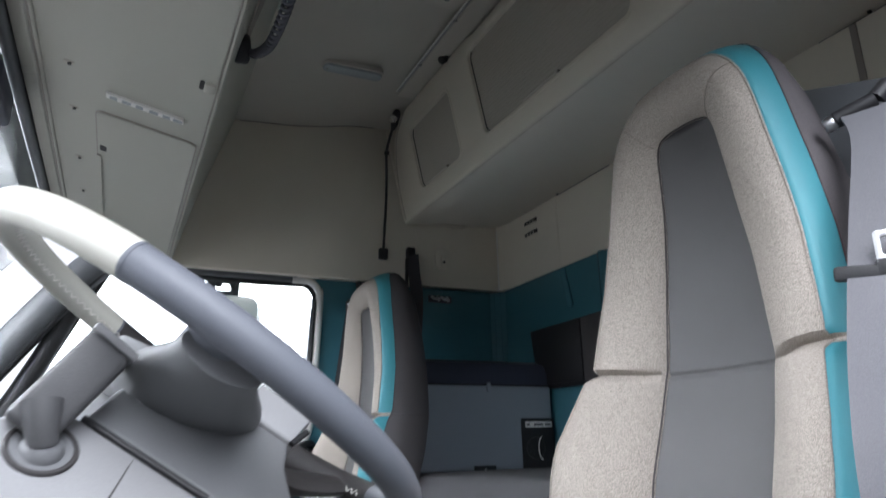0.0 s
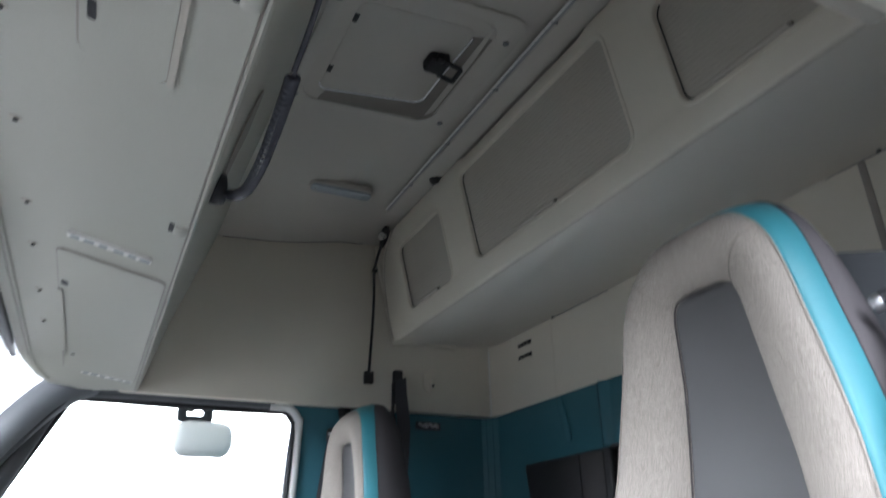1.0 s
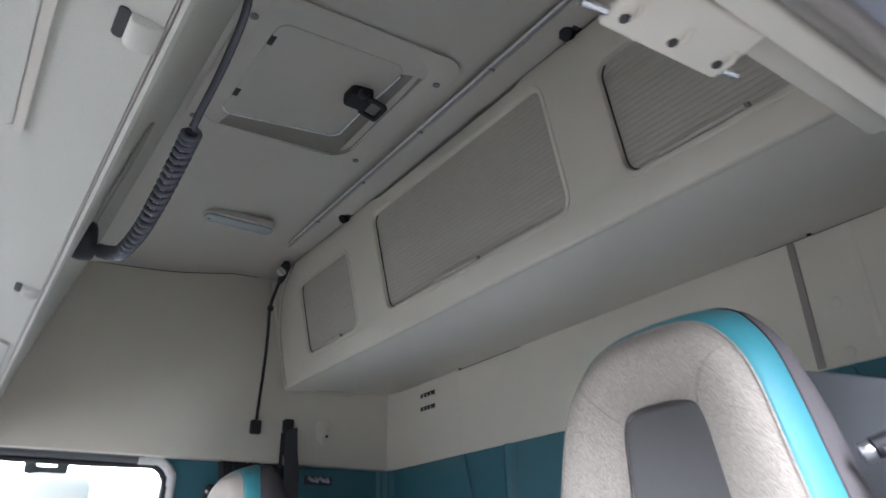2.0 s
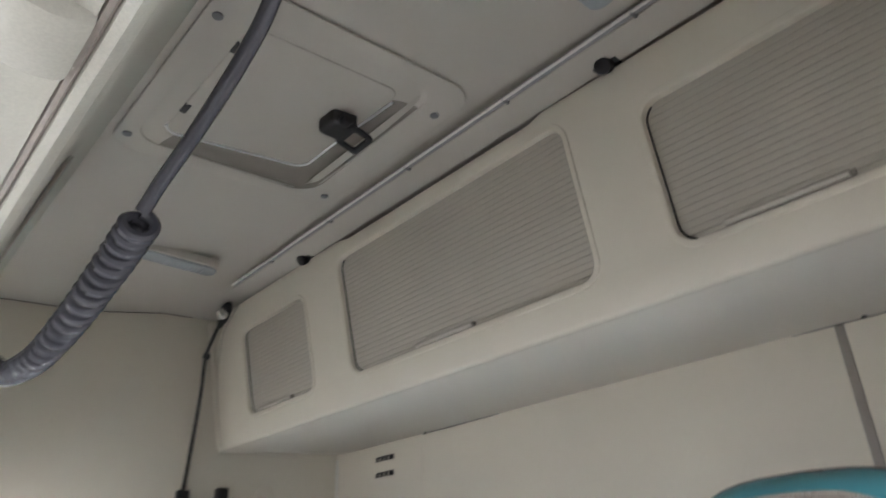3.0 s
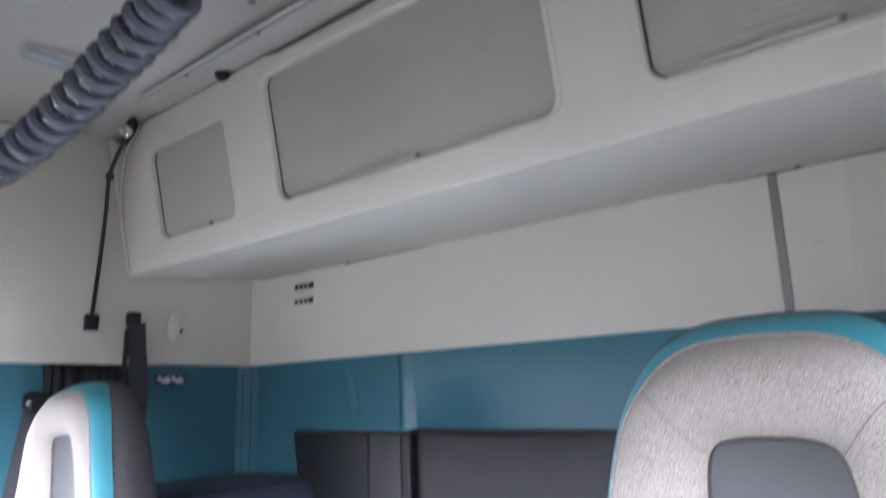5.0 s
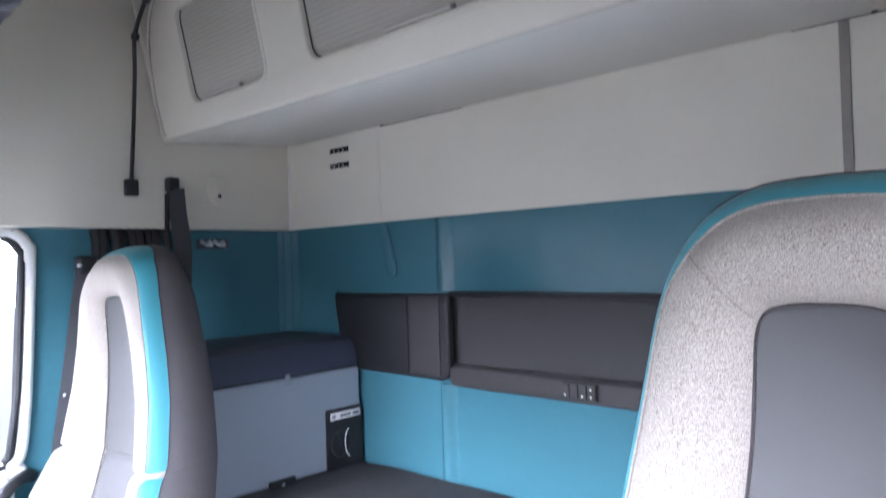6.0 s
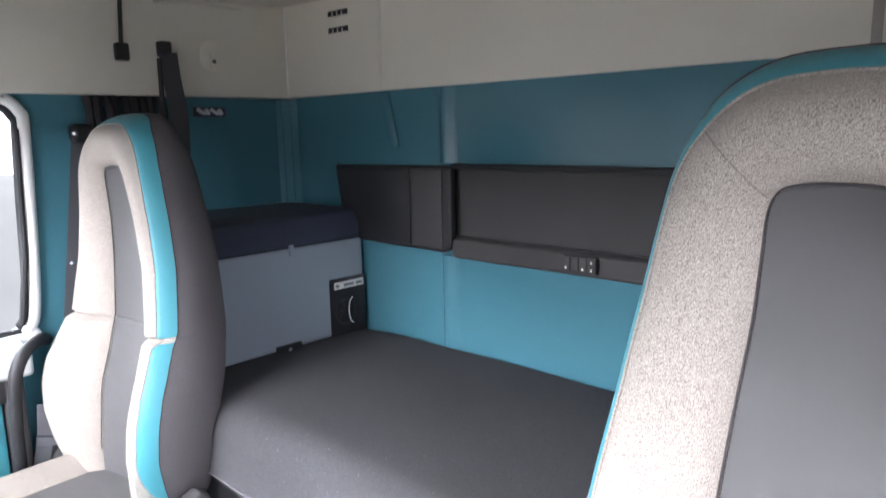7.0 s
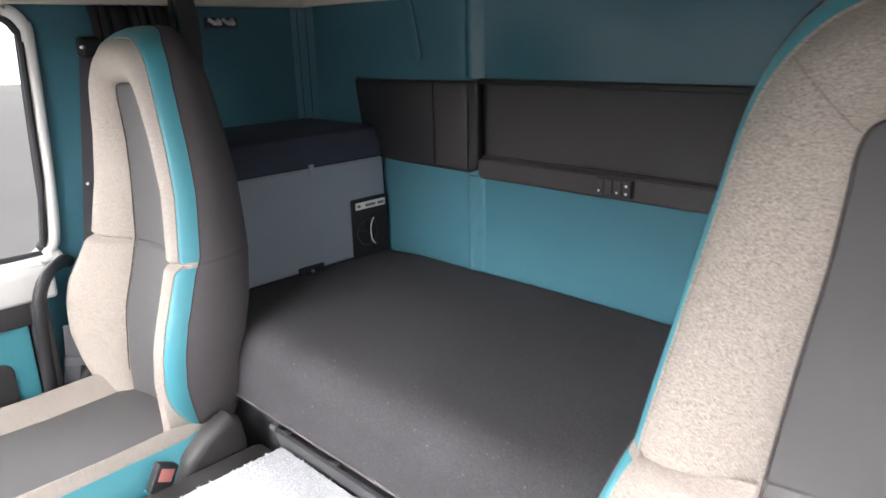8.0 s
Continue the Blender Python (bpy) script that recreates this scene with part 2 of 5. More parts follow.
def tube(path, radius, seg=10, closed=False, flat=1.0, up=None):
    """A tube along a path; flat squashes it along the second cross direction; radius may be a list."""
    path = [Vector(p) for p in path]
    n = len(path)
    rr = radius if isinstance(radius, (list, tuple)) else [radius] * n
    bm = bmesh.new()
    rings, side = [], None
    for i, p in enumerate(path):
        a = path[(i - 1) % n] if closed or i else path[0]
        b = path[(i + 1) % n] if closed or i < n - 1 else path[-1]
        t = (b - a).normalized()
        if up is not None:
            side = t.cross(Vector(up)).normalized()
        elif side is None:
            side = t.orthogonal().normalized()
        else:
            side = (side - t * side.dot(t)).normalized()
        other = t.cross(side)
        rings.append([bm.verts.new(p + rr[i] * (math.cos(2 * math.pi * k / seg) * side + flat * math.sin(2 * math.pi * k / seg) * other)) for k in range(seg)])
    for i in range(n if closed else n - 1):
        r0, r1 = rings[i], rings[(i + 1) % n]
        for k in range(seg):
            bm.faces.new((r0[k], r0[(k + 1) % seg], r1[(k + 1) % seg], r1[k]))
    if not closed:
        bm.faces.new(rings[0][::-1])
        bm.faces.new(rings[-1])
    return bm


def ribbon(path, across, width, thick=0.002):
    """A flat strap along a path; across gives its width direction."""
    path = [Vector(p) for p in path]
    bm = bmesh.new()
    rings = []
    for i, p in enumerate(path):
        t = (path[min(i + 1, len(path) - 1)] - path[max(i - 1, 0)]).normalized()
        s = Vector(across[i] if isinstance(across, list) else across)
        s = (s - t * s.dot(t)).normalized() * width / 2
        nrm = t.cross(s).normalized() * thick / 2
        rings.append([bm.verts.new(q) for q in (p - s - nrm, p + s - nrm, p + s + nrm, p - s + nrm)])
    for a, b in zip(rings, rings[1:]):
        for k in range(4):
            bm.faces.new((a[k], a[(k + 1) % 4], b[(k + 1) % 4], b[k]))
    bm.faces.new(rings[0])
    bm.faces.new(rings[-1])
    return bm


def loft(rings, cap0=True, cap1=True, closed=True):
    bm = bmesh.new()
    vs = [[bm.verts.new(p) for p in r] for r in rings]
    n = len(vs[0])
    for a, b in zip(vs, vs[1:]):
        for k in range(n if closed else n - 1):
            bm.faces.new((a[k], a[(k + 1) % n], b[(k + 1) % n], b[k]))
    if cap0:
        bm.faces.new(vs[0][::-1])
    if cap1:
        bm.faces.new(vs[-1])
    return bm


def disc(centre, axis, radius, depth, seg=20, bevel=0.0):
    """A short cylinder from centre along axis."""
    m = Matrix.Translation(Vector(centre) + Vector(axis).normalized() * depth / 2) @ Vector(axis).to_track_quat("Z", "Y").to_matrix().to_4x4()
    bm = bmesh.new()
    bmesh.ops.create_cone(bm, cap_ends=True, segments=seg, radius1=radius, radius2=radius, depth=depth, matrix=m)
    if bevel:
        es = [e for e in bm.edges if len(e.link_faces) == 2 and e.calc_face_angle(0) > radians(50)]
        bmesh.ops.bevel(bm, geom=es, offset=bevel, segments=2, affect="EDGES", profile=0.5)
    return bm


def ring_frame(outer, inner, place, depth, bevel=0.003):
    """A flat frame between two outlines in (u, v); place(u, v, w) gives the world point, w is the height over the surface."""
    bm = extrude_loop([(u, v, 0) for u, v in outer], (0, 0, depth), bevel, 2, holes=[[(u, v, 0) for u, v in inner]])
    for v in bm.verts:
        v.co = Vector(place(*v.co))
    return bm


def lerp_table(table, z):
    for (z0, a), (z1, b) in zip(table, table[1:]):
        if z <= z1:
            t = max(0.0, (z - z0) / (z1 - z0))
            return a + (b - a) * t
    return table[-1][1]


# ---- the cab's shell ----
MID, FAR, NEAR = -0.03, 1.057, -1.052
FAR_LOW, NEAR_LOW = 1.105, -1.100


def smooth01(t):
    t = min(1.0, max(0.0, t))
    return t * t * (3 - 2 * t)


def ceiling_z(x, y):
    base = lerp_table([(0.2, 1.965), (0.37, 1.988), (0.8, 2.016), (0.92, 2.008), (1.6, 2.008)], x)
    return base - 0.05 * smooth01((abs(y - MID) - 0.3) / 0.3) * smooth01((1.03 - x) / 0.5)


def grid_slab(xs, ys, height, thick, gap=None):
    """A sheet over x, y with its underside at height(x, y), left open over gap (x0, x1, y0, y1)."""
    bm = bmesh.new()
    low = [[bm.verts.new((x, y, height(x, y))) for y in ys] for x in xs]
    top = [[bm.verts.new((x, y, height(x, y) + thick)) for y in ys] for x in xs]
    for i in range(len(xs) - 1):
        for j in range(len(ys) - 1):
            if gap and gap[0] - 1e-6 <= xs[i] and xs[i + 1] <= gap[1] + 1e-6 and gap[2] - 1e-6 <= ys[j] and ys[j + 1] <= gap[3] + 1e-6:
                continue
            bm.faces.new((low[i][j], low[i][j + 1], low[i + 1][j + 1], low[i + 1][j]))
            bm.faces.new((top[i][j], top[i + 1][j], top[i + 1][j + 1], top[i][j + 1]))
    for j in range(len(ys) - 1):
        bm.faces.new((low[0][j], top[0][j], top[0][j + 1], low[0][j + 1]))
        bm.faces.new((low[-1][j], low[-1][j + 1], top[-1][j + 1], top[-1][j]))
    for i in range(len(xs) - 1):
        bm.faces.new((low[i][0], low[i + 1][0], top[i + 1][0], top[i][0]))
        bm.faces.new((low[i][-1], top[i][-1], top[i + 1][-1], low[i + 1][-1]))
    return bm


def span(a, b, n):
    return [a + (b - a) * i / (n - 1) for i in range(n)]


structure("ceiling", grid_slab([0.2, 0.28, 0.35, 0.405, 0.47, 0.55, 0.63, 0.70, 0.765, 0.80, 0.85, 0.92, 1.05, 1.3, 1.56], span(NEAR - 0.05, -0.27, 16) + span(-0.2, 0.1, 7) + span(0.17, FAR + 0.05, 18), ceiling_z, 0.03, (0.405, 0.765, -0.27, 0.17)), LINING, "greige textile-lined cab ceiling", "ceiling")
structure("floor", box(-0.95, 1.55, -1.2, 1.16, -0.05, 0.0), DARK, "dark cab floor", "floor")
structure("underbody", box(-0.9, 1.5, -1.1, 1.1, -1.35, -0.055), DARK, "plain dark body under the cab floor", "underbody")
structure("engine_tunnel", box(-0.6, 0.812, -0.40, 0.42, 0.002, 0.418, 0.02), DARK, "dark plastic engine tunnel between the seats", "floor")

structure("trim_line", tube([(x, FAR - 0.001, ceiling_z(x, FAR) - 0.001) for x in span(0.36, 0.90, 12)], 0.0014, 6), DARK, "thin dark gap between ceiling and side wall", "trim")
# upper side walls: cream trim with a softly rounded lower edge
structure("wall_far_upper", extrude_loop([(x, FAR, z) for x, z in ((0.10, 1.345), (1.52, 1.345), (1.52, 2.02), (0.10, 2.02))], (0, 0.045, 0), 0.006), BEIGE, "cream upper side wall of the cab", "wall")
structure("wall_near_upper", extrude_loop([(x, NEAR, z) for x, z in ((0.10, 1.400), (1.52, 1.400), (1.52, 2.02), (0.10, 2.02))], (0, -0.045, 0), 0.006), BEIGE, "cream upper side wall over the driver's door", "wall")

# far lower wall with the passenger's side window
FAR_HOLE = [(-0.29, 0.77), (-0.26, 0.735), (0.60, 0.73), (0.648, 0.752), (0.674, 0.83), (0.695, 1.24), (0.690, 1.298), (0.655, 1.331), (0.59, 1.333), (-0.01, 1.333), (-0.055, 1.304)]
far_plate = [(-0.34, -0.3), (1.56, -0.3), (1.56, 1.41), (-0.03, 1.41), (-0.335, 0.80)]
for side, y, dy in (("far", FAR_LOW, 0.05), ("near", NEAR_LOW, -0.05)):
    structure("wall_%s_front" % side, extrude_loop([(x, y, z) for x, z in ((-0.95, -0.3), (-0.342, -0.3), (-0.342, 0.785), (-0.40, 0.62), (-0.95, 0.50))], (0, dy, 0)), DARK, "dark side wall beside the dashboard", "wall")
structure("wall_far_lower", extrude_loop([(x, FAR_LOW, z) for x, z in far_plate], (0, 0.05, 0), 0, holes=[[(x, FAR_LOW, z) for x, z in FAR_HOLE]]), TEAL_WALL, "dark teal painted side wall and door", "wall")
NEAR_HOLE = round_rect(-0.175, 0.885, -0.25, 1.367, 0.12, 8)
structure("wall_near_lower", extrude_loop([(x, NEAR_LOW, z) for x, z in far_plate], (0, -0.05, 0), 0, holes=[[(x, NEAR_LOW, z) for x, z in NEAR_HOLE]]), PAINT, "silver-blue side wall with the open driver's doorway", "wall")

# rear wall: cream above, teal below
rear = structure("wall_rear_upper", extrude_loop([(1.487, NEAR, 1.350), (1.487, 0.985, 1.348), (1.462, FAR + 0.002, 1.348), (1.55, FAR + 0.002, 1.348), (1.55, NEAR, 1.350)], (0, 0, 0.67), 0.004), BEIGE, "cream upper rear wall of the cab", "wall")
teal_rear = thing("wall_rear_lower", (1.5, 0, 0), "teal painted lower rear wall", "wall", kind="structure")
part("panel", extrude_loop([(1.492, y, z) for y, z in ((NEAR_LOW - 0.03, 0.3), (FAR_LOW + 0.04, 0.3), (FAR_LOW + 0.04, 1.37), (NEAR_LOW - 0.03, 1.37))], (0.05, 0, 0), 0,
     holes=[[(1.492, y, z) for y, z in round_rect(-0.88, 0.385, 0.945, 1.145, 0.02)]]), TEAL_WALL, teal_rear)
part("recess_back", box(1.507, 1.56, -0.90, 0.40, 0.90, 1.20), PANEL, teal_rear, "charcoal recessed shelf back")
part("recess_top", box(1.494, 1.530, -0.88, 0.384, 1.138, 1.1445), DARK, teal_rear)
part("recess_base", box(1.494, 1.530, -0.88, 0.384, 0.9455, 0.953), DARK, teal_rear)
for y in (0.585, -0.665):
    part("rib", extrude_loop([(1.492, y + 0.035 * (z - 1.19) / 0.14 + d, z) for d, z in ((-0.018, 1.203), (-0.012, 1.192), (0, 1.187), (0.012, 1.192), (0.018, 1.203), (0.018, 1.345), (-0.018, 1.345))], (-0.008, 0, 0), 0.005, 3), TEAL_WALL, teal_rear)
for za, zb in ((0.60, 0.899), (1.149, 1.347)):
    ridge = [(1.4915 - 0.017 * math.cos(math.pi * k / 12) ** 2, 0.385 + 0.034 * k / 6) for k in range(-6, 7)]
    part("ridge", extrude_loop([(x, y, za) for x, y in ridge] + [(1.50, 0.419, za), (1.50, 0.351, za)], (0, 0, zb - za)), TEAL_WALL, teal_rear)
part("trim_bead", tube([(1.4625, FAR - 0.004, 1.352), (1.4625, FAR - 0.004, 1.61)], 0.003, 8), WHITE, rear, "slim pale corner bead")
for x in (1.474, 1.455):
    part("corner_bead", tube([(x, 1.068 + (1.474 - x), 0.6), (x, 1.068 + (1.474 - x), 1.346)], 0.003, 8), TEAL_WALL, teal_rear)
part("corner_fill", extrude_loop([(1.445, FAR_LOW - 0.001, 0.5), (1.491, 1.05, 0.5), (1.491, FAR_LOW - 0.001, 0.5)], (0, 0, 0.846)), TEAL_WALL, teal_rear)

# rear wall's fittings
for y in (0.815, -0.855):
    vent = thing("wall_vent", (1.487, y, 1.52), "small pair of black slotted vents in the cream rear wall", "vent", "rear wall vents")
    for z in (1.584, 1.536):
        part("slot", box(1.484, 1.4875, y - 0.045, y + 0.045, z - 0.0085, z + 0.0085, 0.001), BLACK, vent)
        for k in range(3):
            part("bar", box(1.482, 1.4845, y - 0.022 + 0.022 * k - 0.0015, y - 0.022 + 0.022 * k + 0.0015, z - 0.009, z + 0.004), BEIGE, vent)
        part("bar", box(1.482, 1.4845, y - 0.045, y + 0.045, z - 0.0095, z - 0.0075), BEIGE, vent)
for y in (-0.585, 0.755):
    if y < 0:
        # the groove's shade is drawn as a flat grey strip
        solid("groove_shade", box(1.4840, 1.4875, y - 0.0085, y + 0.0085, 1.352, 1.628, 0.0012), SEAL, "grey strip for the shade of an upright groove in the cream rear wall", "trim strip")
    solid("wall_rib", box(1.4862, 1.4875, y - 0.129, y - 0.117, 1.352, 1.628, 0.0006), BEIGE, "slim raised bead on the cream rear wall", "trim")
for z in (1.475, 1.372):
    solid("screw_cap", disc((1.4875, -0.644, z), (-1, 0, 0), 0.0125, 0.0022, 24, 0.0008), BEIGE, "round cream screw cap on the rear wall", "screw cap", "screw caps")
for y in (0.600, -0.634):
    solid("shelf_clip", disc((1.474, y, 1.6315), (0, 0, -1), 0.005, 0.006, 10), BLACK, "tiny black plastic clip under the shelf's rear edge", "clip", "shelf clips")

# ---- overhead shelf with roller shutters ----
S0, S1 = Vector((1.027, 0, 1.600)), Vector((0.946, 0, 1.986))
along = (S1 - S0).normalized()
out_n = Vector((-along.z, 0, along.x))
out_n = out_n if out_n.x < 0 else -out_n


def on_shelf(y, z, w=0.0):
    """A point over the shelf's slanted front: y across, z the height, w proud of it."""
    p = S0 + along * ((z - S0.z) / along.z) + out_n * w
    return (p.x, y, p.z)


shelf = thing("overhead_shelf", (1.2, MID, 1.61), "cream moulded overhead locker along the rear wall", "overhead locker")
WINS = [(0.484, 0.831, 1.663, 1.904), (-0.396, 0.318, 1.663, 1.946), (-0.905, -0.546, 1.662, 1.899)]
DEEP = 0.014
holes = []
for y0, y1, z0, z1 in WINS:
    holes.append([on_shelf(y, z) for y, z in round_rect(y0, y1, z0, z1, 0.032)])
END_F, END_N = FAR - 0.006, NEAR + 0.006
front = [(END_N, 1.62), (END_N + 0.02, 1.600), (END_F - 0.050, 1.600), (END_F - 0.034, 1.604), (END_F - 0.024, 1.617), (END_F - 0.022, 1.70), (END_F - 0.034, 1.80), (END_F - 0.066, 1.88), (END_F - 0.11, 1.935), (END_F - 0.22, 1.985), (0.30, 1.987), (0.26, 1.978), (-0.33, 1.978), (-0.37, 1.987), (END_N + 0.05, 1.975), (END_N + 0.02, 1.90), (END_N + 0.005, 1.80)]
part("front_panel", extrude_loop([on_shelf(y, z) for y, z in front], -out_n * 0.012, 0.003, holes=holes), BEIGE, shelf)
part("lower_edge", tube([(1.0385, END_N + 0.01, 1.6055), (1.0385, END_F - 0.01, 1.6055)], 0.0118, 18), BEIGE, shelf)
part("wall_gap", tube([(1.4845, -0.78, 1.6295), (1.4845, -0.64, 1.6285), (1.4845, -0.50, 1.6295)], 0.0009, 6), BLACK, shelf, "dark gap against the wall")
part("wall_gap", tube([(1.4845, 0.30, 1.6295), (1.4845, 0.62, 1.6288)], 0.0012, 6), BLACK, shelf, "dark gap against the wall")
part("underside", prism_y([(1.034, 1.594), (1.486, 1.630), (1.486, 1.638), (1.034, 1.602)], END_N, END_F, 0.002), SHELF_UNDER, shelf, "pale grey lined underside")
part("inner_back", box(1.30, 1.31, END_N, END_F, 1.62, 1.99), LINING, shelf)
end_line = [(END_F - 0.038, 1.606), (END_F - 0.028, 1.62), (END_F - 0.026, 1.70), (END_F - 0.038, 1.80), (END_F - 0.070, 1.88), (END_F - 0.114, 1.935), (END_F - 0.20, 1.98)]
part("end_bead", tube(smooth_path([on_shelf(y + 0.004, z, 0.001) for y, z in end_line], 6), 0.0032, 8), BEIGE, shelf)
part("end_groove", tube(smooth_path([on_shelf(y - 0.004, z, 0.0002) for y, z in end_line], 6), 0.0009, 6), SEAL, shelf)
cap_line = [on_shelf(END_F - 0.024, z) for z in (1.604, 1.70, 1.80, 1.90, 1.985)]
part("end_cap", extrude_loop([*cap_line, (1.30, END_F - 0.024, 1.985), (1.30, END_F - 0.024, 1.60)], (0, 0.018, 0), 0.003), BEIGE, shelf)
for y0, y1, z0, z1 in WINS:
    shutter = thing("roller_shutter", on_shelf((y0 + y1) / 2, z0, -DEEP), "greige ribbed roller shutter closed in the cream locker front" if y1 - y0 < 0.5 else "wide greige ribbed roller shutter closed in the cream locker front", "roller shutter", "locker shutters")
    jamb = [[on_shelf(y, z, w) for y, z in round_rect(y0 - g, y1 + g, z0 - g, z1 + g, 0.032 + g)] for g, w in ((0.0115, 0.0002), (0.0105, 0.0018), (0.0028, 0.0016), (0.0, 0.0002), (-0.0015, -0.004), (-0.002, -DEEP - 0.004))]
    part("frame", loft(jamb, False, False), BEIGE, shutter, "cream moulded frame")
    # dark tube along the far jamb stands for the opening's shade
    part("slot", tube([on_shelf(y, z, -DEEP + 0.0015) for y, z in round_rect(y0 + 0.003, y1 - 0.003, z0 + 0.003, z1 - 0.003, 0.03)[8:19]], 0.002, 6), DARK, shutter, "dark line for the shade beside the shutter")
    n_slat = int(round((z1 - z0 + 0.02) / 0.0112))
    pitch = (z1 - z0 + 0.02) / n_slat
    shared = None
    for k in range(n_slat):
        zc = z0 - 0.01 + pitch * (k + 0.5)
        if shared is None:
            bm = bmesh.new()
            prof = [(-pitch * 0.5, -0.0025), (-pitch * 0.475, -0.0006), (-pitch * 0.42, 0.0), (0, 0.0003), (pitch * 0.43, 0.0), (pitch * 0.48, -0.0006), (pitch * 0.5, -0.0025)]
            rows = [[bm.verts.new((0, s * (y1 - y0) / 2 + s * 0.01, 0)) for s in (-1, 1)] for _ in prof]
            for (dz, w), r in zip(prof, rows):
                for v in r:
                    v.co = Vector((0, v.co.y, 0)) + along * (dz / along.z) + out_n * w
            back = [bm.verts.new(Vector((0, s * ((y1 - y0) / 2 + 0.01), 0)) + along * (dz / along.z) - out_n * 0.006) for dz in (-pitch * 0.5, pitch * 0.5) for s in (-1, 1)]
            for a, b in zip(rows, rows[1:]):
                bm.faces.new((a[0], a[1], b[1], b[0]))
            bm.faces.new((rows[0][0], rows[0][1], back[1], back[0]))
            bm.faces.new((rows[-1][0], rows[-1][1], back[3], back[2]))
            ob = link_mesh("slat", bm, SLAT, None, 25)
            shared = ob.data
        else:
            ob = new("slat", shared)
        ob.parent = shutter
        ob.location = Vector(on_shelf((y0 + y1) / 2, zc, -DEEP)) - Vector(shutter.location)
    hy = (0.69, -0.002, -0.707)[WINS.index((y0, y1, z0, z1))]
    part("handle", tube([on_shelf(hy + s * 0.085, 1.671, -0.006) for s in (-1, 1)], 0.0055, 10), LINING, shutter, "slim greige grip bar")
    part("handle_end", disc(on_shelf(hy - 0.092, 1.670, -0.006), (0, 1, 0), 0.0045, 0.005, 10), SLOPE, shutter, "small brown-grey end piece")

rail = thing("curtain_rail", (0.865, MID, 1.98), "slim aluminium curtain rail under the cab ceiling", "curtain rail")
part("track", box(0.866, 0.874, NEAR + 0.12, 0.70, 1.982, 1.993, 0.002), DASH_PALE, rail)
part("track_groove", box(0.8745, 0.877, NEAR + 0.12, 0.70, 1.986, 1.994), SLAT, rail)
part("track_lip", tube([(0.863, NEAR + 0.12, 1.983), (0.863, 0.70, 1.983)], 0.0028, 8), WHITE, rail, "bright rail lip")
part("cover_strip", box(0.880, 0.946, NEAR + 0.12, 0.74, 1.986, 2.004, 0.003), LINING, rail, "greige cover strip")
for y in (-0.88, -0.62, -0.35, -0.07, 0.22, 0.50):
    part("bracket", box(0.861, 0.879, y - 0.003, y + 0.003, 1.9805, 1.986, 0.001), DASH, rail)
for y in (0.436, -0.521):
    knob = thing("shelf_stop", (0.922, y, 1.98), "black rubber stop on the locker's upper edge", "rubber stop", "rubber stops")
    part("body", disc((0.938, y, 1.990), (-0.6, 0, -0.5), 0.015, 0.022, 14, 0.003), BLACK, knob)
    part("foot", box(0.926, 0.95, y - 0.024, y + 0.024, 1.985, 1.995, 0.003), BLACK, knob)

# ---- roof hatch ----
HX0, HX1, HY0, HY1 = 0.37, 0.846, -0.303, 0.215
hatch = thing("roof_hatch", (0.6, MID, 1.99), "greige roof hatch with black latch, closed", "roof hatch")


def on_roof(x, y, w=0.0):
    """A point under the roof's middle; w hangs down from it."""
    return (x, y, lerp_table([(0.2, 1.965), (0.37, 1.988), (0.8, 2.016), (0.92, 2.008)], x) - 0.003 - w)


IN = (0.440, 0.742, -0.222, 0.130)


def lid_w(x, y, more=0.0):
    """How far the hatch's lid lies above the frame: flush along its near edge, deep at the latch."""
    return -0.007 - 0.019 * smooth01((x - 0.42) / 0.28) * (0.15 + 0.85 * smooth01((y + 0.20) / 0.22)) - more


part("frame", ring_frame(round_rect(HX0, HX1, HY0, HY1, 0.05), round_rect(IN[0] - 0.036, IN[1] + 0.043, IN[2] - 0.043, IN[3] + 0.043, 0.05), on_roof, 0.0045, 0.002), LINING, hatch)
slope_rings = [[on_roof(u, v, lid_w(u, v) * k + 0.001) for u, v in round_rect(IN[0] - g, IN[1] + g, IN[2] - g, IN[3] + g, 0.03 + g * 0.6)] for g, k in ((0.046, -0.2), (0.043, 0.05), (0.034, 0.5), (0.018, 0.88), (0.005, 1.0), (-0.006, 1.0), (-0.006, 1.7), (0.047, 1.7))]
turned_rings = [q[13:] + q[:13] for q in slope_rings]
# far and latch sides get a darker colour for the recess's shade
part("slope", loft([q[:9] for q in turned_rings], False, False, False), SLOPE, hatch, "inner frame sides coloured darker for shade")
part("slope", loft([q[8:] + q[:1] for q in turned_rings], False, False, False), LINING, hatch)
part("panel", loft([[on_roof(u, v, lid_w(u, v, h)) for u, v in round_rect(IN[0] + 0.003 + i, IN[1] - 0.003 - i, IN[2] + 0.003 + i, IN[3] - 0.003 - i, 0.028 - i)] for i, h in ((0.0, 0.008), (0.0, 0.0), (0.001, -0.003), (0.003, -0.004))]), LINING, hatch)
seal_run = sorted([q for q in round_rect(IN[0], IN[1], IN[2], IN[3], 0.03) if q[0] > IN[0] + 0.001 and q[1] > 0], key=lambda q: (q[0], -q[1])) + [(IN[1], -0.04), (IN[1], -0.12), (IN[1], -0.185)]
part("seal", tube([on_roof(u, v, lid_w(u, v, -0.0035)) for u, v in seal_run], 0.0026, 8), POLISHED, hatch, "bright metal edging")
